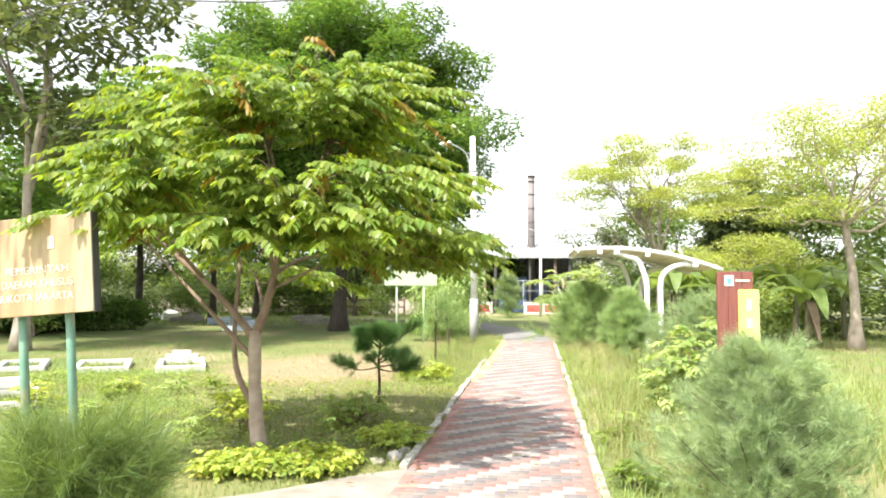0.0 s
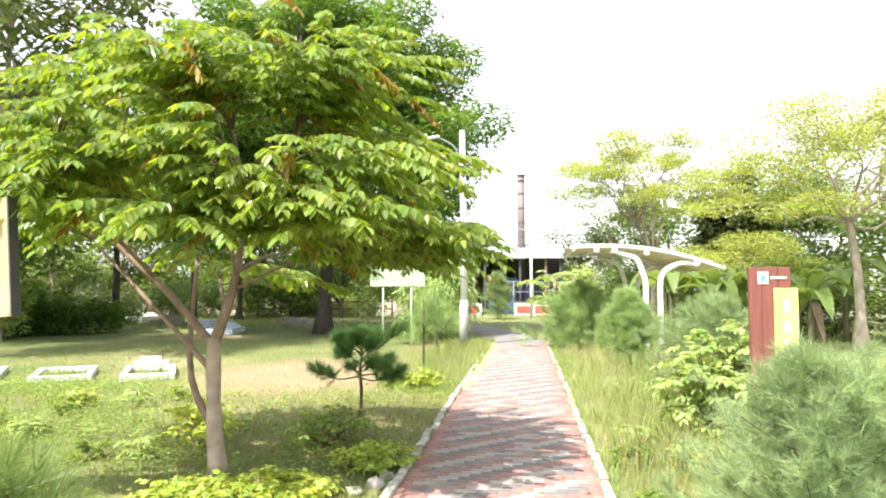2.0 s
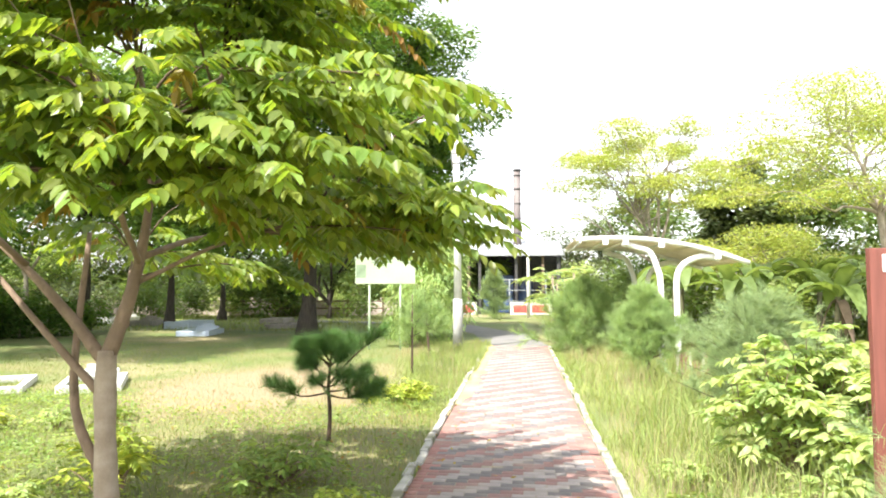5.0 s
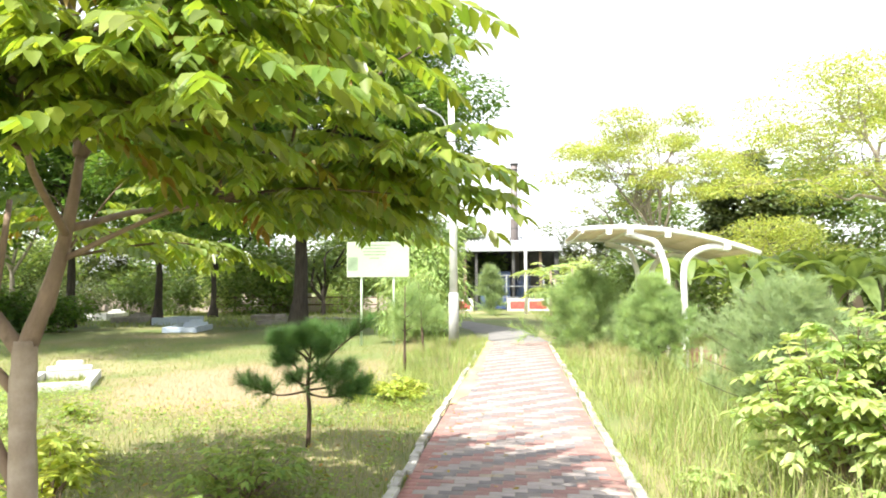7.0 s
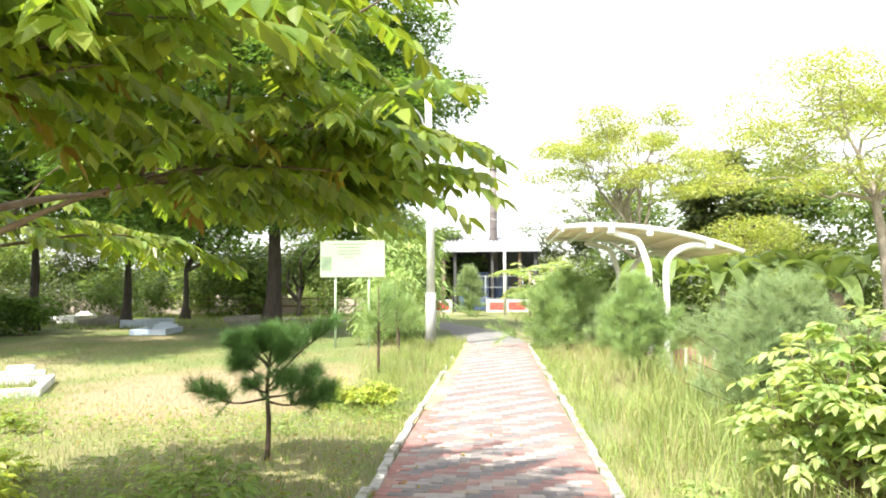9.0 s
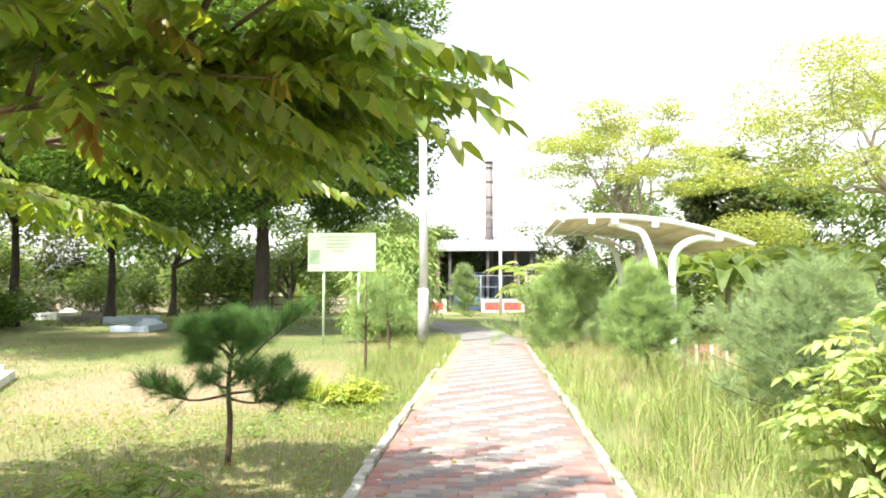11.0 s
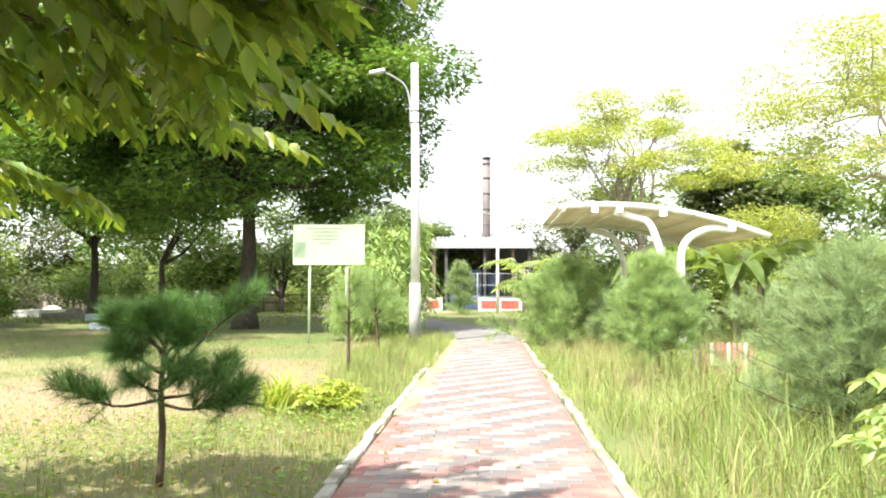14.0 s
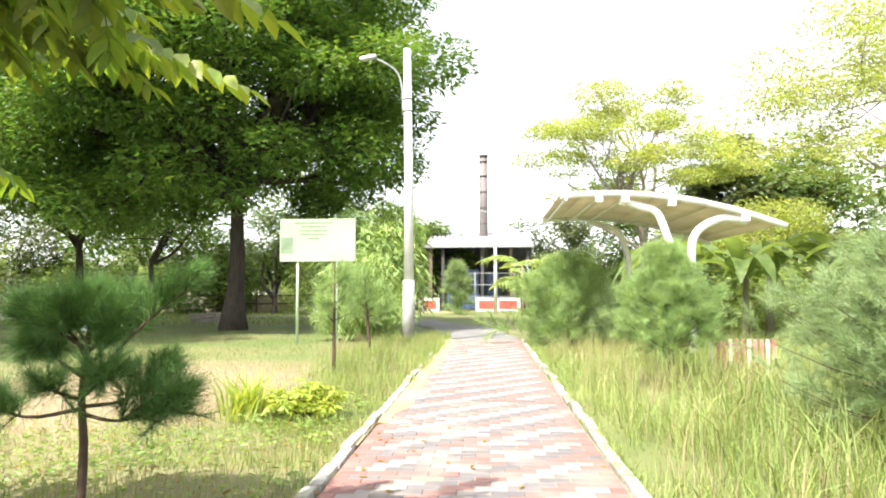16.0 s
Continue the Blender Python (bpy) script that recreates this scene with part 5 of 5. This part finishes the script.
# ---- boundary wall and timber fence at the far left ----
def far_wall():
    root = thing("boundary_wall", (-21, 52.5, 0), "low pinkish plaster boundary wall under the trees", "wall")
    for k in range(12):
        part("wall_panel", box(2.42, 0.18, 1.05 + 0.05 * (k % 3), (-14.5 + 2.45 * k, 0, -0.05), 0.01), M["wall"], root)
        part("pier", box(0.26, 0.26, 1.35, (-15.72 + 2.45 * k, -0.03, -0.05), 0.01), M["wall"], root)


far_wall()


def rail_fence():
    root = thing("rail_fence", (-15, 50.2, 0), "weathered timber rail fence at the lawn's edge", "fence")
    for k in range(10):
        part("post", box(0.12, 0.12, 1.3, (-5.5 + 1.25 * k, 0, -0.05), 0.01), M["timber"], root)
    for z in (0.5, 1.0):
        part("rail", box(11.5, 0.06, 0.1, (0.1, -0.09, z)), M["timber"], root)


rail_fence()


# ---- leaning stems, banana plants, papaya ----
def leaning_tree():
    hd = [(-0.6, 0, 3.6), (0.6, 0.3, 4.2), (1.6, 0, 4.8), (-0.2, 0.5, 3.0), (2.2, 0.2, 4.0)]
    clump_tree("leaning_tree", (-12.0, 46.5, 0), "thin dark leaning tree with light foliage", 0.2, 1.0, hd, M["darkbark"], M["leaf_mid"], 0.36, 0.14, 260, 1.0, 301, flat=0.6, limb=0.7)


leaning_tree()


def big_leaf(base, a, length, width, lift, droop, r):
    """A banana leaf: long arched blade folded along its midrib, with a few tears."""
    d = np.array([math.cos(a), math.sin(a), 0])
    s = np.array([-math.sin(a), math.cos(a), 0])
    n = 12
    V, F = [], []
    for i in range(n + 1):
        u = i / n
        c = np.array(base) + d * length * (0.25 * u + 0.6 * u ** 1.6) + np.array([0, 0, lift * math.sin(u * 1.75) - droop * u ** 2.6])
        w = width * (math.sin(math.pi * min(1, 0.06 + 0.94 * u)) ** 0.6) * 0.5 if u > 0.16 else 0.025
        tear = 1 - (0.35 * r.uniform() if r.uniform() < 0.25 else 0)
        V += [c + s * w * tear + [0, 0, w * 0.35], c, c - s * w + [0, 0, w * 0.35]]
        if i:
            k = 3 * i
            F += [[k - 3, k, k + 1, k - 2], [k - 2, k + 1, k + 2, k - 1]]
    return np.array(V), np.array(F)


def banana(at, h, seed, dry=False):
    r = np.random.default_rng(seed)
    root = thing("banana_plant", at, "banana plant with wide arching torn leaves", "plant", "banana plants behind the shelter")
    tube("stem", curve_pts([(0, 0, -0.05), (0.03, 0.02, h * 0.3), (0.05, 0, h * 0.6)], 7), np.linspace(0.12, 0.07, 7), M["stemgreen"], root, "", 10)
    for k in range(8):
        V, F = big_leaf((0.05, 0, h * 0.55), k * 2.4 + r.uniform(0, 0.6), h * r.uniform(0.55, 0.8), h * 0.2, h * r.uniform(0.25, 0.5), h * r.uniform(0.1, 0.5), r)
        mesh_part("leaf", raw_mesh("leaf", V, F), M["banana"], root, "", True)
    for k in range(3 if dry else 0):
        V, F = big_leaf((0.05, 0, h * 0.55), k * 2.1 + 0.8, h * 0.25, h * 0.13, 0.05, h * 0.5, r)
        mesh_part("dry_leaf", raw_mesh("dry_leaf", V, F), M["timber"], root, "dry brown hanging leaf", True)


for k, (x, y, h) in enumerate([(7.8, 27.6, 2.7), (6.8, 26.6, 2.6), (9.0, 24.6, 2.6), (5.6, 28.5, 3.0), (8.2, 28.5, 3.0), (9.5, 27.0, 2.8), (6.0, 31.5, 3.2), (11.6, 28.2, 3.3)]):
    banana((x, y, 0), h, 400 + k, k == 2)


def papaya(at, h, seed):
    r = np.random.default_rng(seed)
    root = thing("papaya_tree", at, "slender papaya tree with an umbrella of light leaves", "tree", "papaya trees by the gate")
    tube("trunk", [(0, 0, -0.05), (0.03, 0, h * 0.5), (0, 0, h)], [0.09, 0.075, 0.06], M["limebark"], root, "", 9)
    P, D = [], []
    for k in range(16):
        a = k * 2.4
        dd = unit(np.array([math.cos(a), math.sin(a), r.uniform(-0.1, 0.5)]))
        tip = np.array([0, 0, h]) + dd * r.uniform(0.6, 1.1)
        tube("leaf_stalk", [(0, 0, h - 0.05), tuple(tip)], [0.014, 0.008], M["palegreen"], root, "", 5)
        for q in range(9):
            b = a + (q - 4) * 0.42
            P.append(tip), D.append(unit(np.array([math.cos(b), math.sin(b), -0.25])))
    V, F = leaves(np.array(P), np.array(D), np.tile([0, 0, 1.0], (len(P), 1)), 0.5, 0.15)
    mesh_part("foliage", raw_mesh("foliage", V, F), M["shrub"], root)


papaya((2.0, 45.0, 0), 2.7, 1)
papaya((3.4, 47.0, 0), 2.9, 2)
papaya((2.6, 51.5, 0), 2.4, 3)

palm = thing("palm", (1.55, 26.6, 0), "small palm with arching feather leaves by the shelter", "plant")
rq = np.random.default_rng(63)
for k in range(9):
    az = k * 2.4 + 0.5
    rise = rq.uniform(1.0, 1.9)
    stalk = curve_pts([(0, 0, 0), (math.cos(az) * 0.12, math.sin(az) * 0.12, rise * 0.6), (math.cos(az) * 0.4, math.sin(az) * 0.4, rise)], 7)
    leaf = tube("leaf_stalk", stalk, np.linspace(0.022, 0.01, 7), M["palegreen"], palm, "", 6)
    V, F = fronds(stalk[-1:], [[math.cos(az), math.sin(az), 0.9]], 1.5, 22, 0.36, 0.035, 0.5, 630 + k, True, 0.3, 0.08)
    mesh_part("leaflets", raw_mesh("leaflets", V, F), M["shrub"], leaf)

# willowy bush between the board and the pole
hd = shell_heads(16, (0, 0, 2.0), 1.3, 1.2, 1.9, 61, -0.9)
clump_tree("bamboo_bush", (-3.3, 29.0, 0), "tall willowy light green bush behind the board", 0.07, 0.6, hd, M["greybark"], M["needle_lime"], 0.42, 0.05, 520, 0.8, 61, flat=1.1, hang=0.9)
hd = shell_heads(10, (0, 0, 1.2), 0.9, 0.9, 1.1, 62, -0.9)
clump_tree("bamboo_bush", (-2.9, 26.2, 0), "willowy light green bush beside the lamp pole", 0.05, 0.4, hd, M["greybark"], M["needle_lime"], 0.34, 0.04, 420, 0.6, 62, flat=1.1, hang=0.9)

# ---- pavers and kerb stones ----
def paver_mesh(name, mat, w=2 * PAVER - 0.004, d=ROW - 0.004):
    bm = bmesh.new()
    bmesh.ops.create_cube(bm, size=1, matrix=Matrix.Translation((0, 0, -0.03)) @ Matrix.Diagonal((w, d, 0.06, 1)))
    top = [e for e in bm.edges if all(v.co.z > -0.01 for v in e.verts)]
    bmesh.ops.bevel(bm, geom=top, offset=0.005, segments=1, affect="EDGES")
    me = bpy.data.meshes.new(name)
    bm.to_mesh(me)
    bm.free()
    me.materials.append(mat)
    return me


PM = {"red": paver_mesh("paver", M["red"]), "grey": paver_mesh("paver", M["grey"]), "pale": paver_mesh("paver", M["pale"]), "rose": paver_mesh("paver", M["rose"])}
rp = np.random.default_rng(77)
rest = {"red": [], "grey": [], "pale": [], "rose": []}
HALVES = {c: paver_mesh("half_paver", M[c], PAVER - 0.004) for c in PM}
for row in range(int((END_Y + 4) / ROW)):
    y = -4 + (row + 0.5) * ROW
    c = -(row % 2)
    while c < 18:
        left, right = max(c, 0), min(c + 2, 18)
        stripe = ((row - c) // 2) % 3
        colour = "red" if c < 1 or c > 15 else ("rose", "grey", "pale")[stripe]
        if rp.uniform() < 0.1:
            colour = ("rose", "grey", "pale")[rp.integers(3)]
        x = -HALF - 0.01 + (left + right) / 2 * PAVER
        z = rp.normal(0, 0.002)
        whole = right - left == 2
        if 11.0 < y < 14.3:
            ob = new("paver", (PM if whole else HALVES)[colour])
            ob.parent = path_root
            ob.matrix_world = pose(x, y, z, rp.normal(0, 0.6), rp.normal(0, 0.4), rp.normal(0, 0.6))
        else:
            rest[colour].append((x, y, z, 1.0 if whole else 0.49))
        c += 2
for colour, places in rest.items():
    me0 = PM[colour]
    v0 = np.array([v.co for v in me0.vertices])
    tris = [list(p.vertices) for p in me0.polygons]
    quads = np.array([t for t in tris if len(t) == 4])
    Q = np.array(places)
    V = (Q[:, None, :3] + v0[None] * np.stack([Q[:, 3], np.ones(len(Q)), np.ones(len(Q))], 1)[:, None]).reshape(-1, 3)
    F = (np.arange(len(Q))[:, None, None] * len(v0) + quads[None]).reshape(-1, 4)
    tagged(mesh_part("pavers", raw_mesh("pavers", V, F), M[colour], path_root), kind="stuff")


def kerb(name, x, y0, y1, seed):
    r = np.random.default_rng(seed)
    root = thing(name, (x, 0, 0), "row of weathered concrete kerb stones edging the path", "kerb", kind="structure")
    me = None
    y = y0
    while y < y1:
        if me is None:
            st = part("kerb_stone", box(0.085, 0.485, 0.13, (0, 0, -0.095), 0.014), M["concrete"], root)
            me = st.data
        else:
            st = new("kerb_stone", me)
            st.parent = root
        st.location = (r.normal(0, 0.011), y, r.normal(0, 0.009))
        st.rotation_euler = (r.normal(0, 0.012), r.normal(0, 0.05), r.normal(0, 0.02))
        y += 0.5
    return root


kerb("kerb_left", -0.982, 8.2, 25.6, 1)
kerb("kerb_right", 0.966, -4, 25.6, 2)
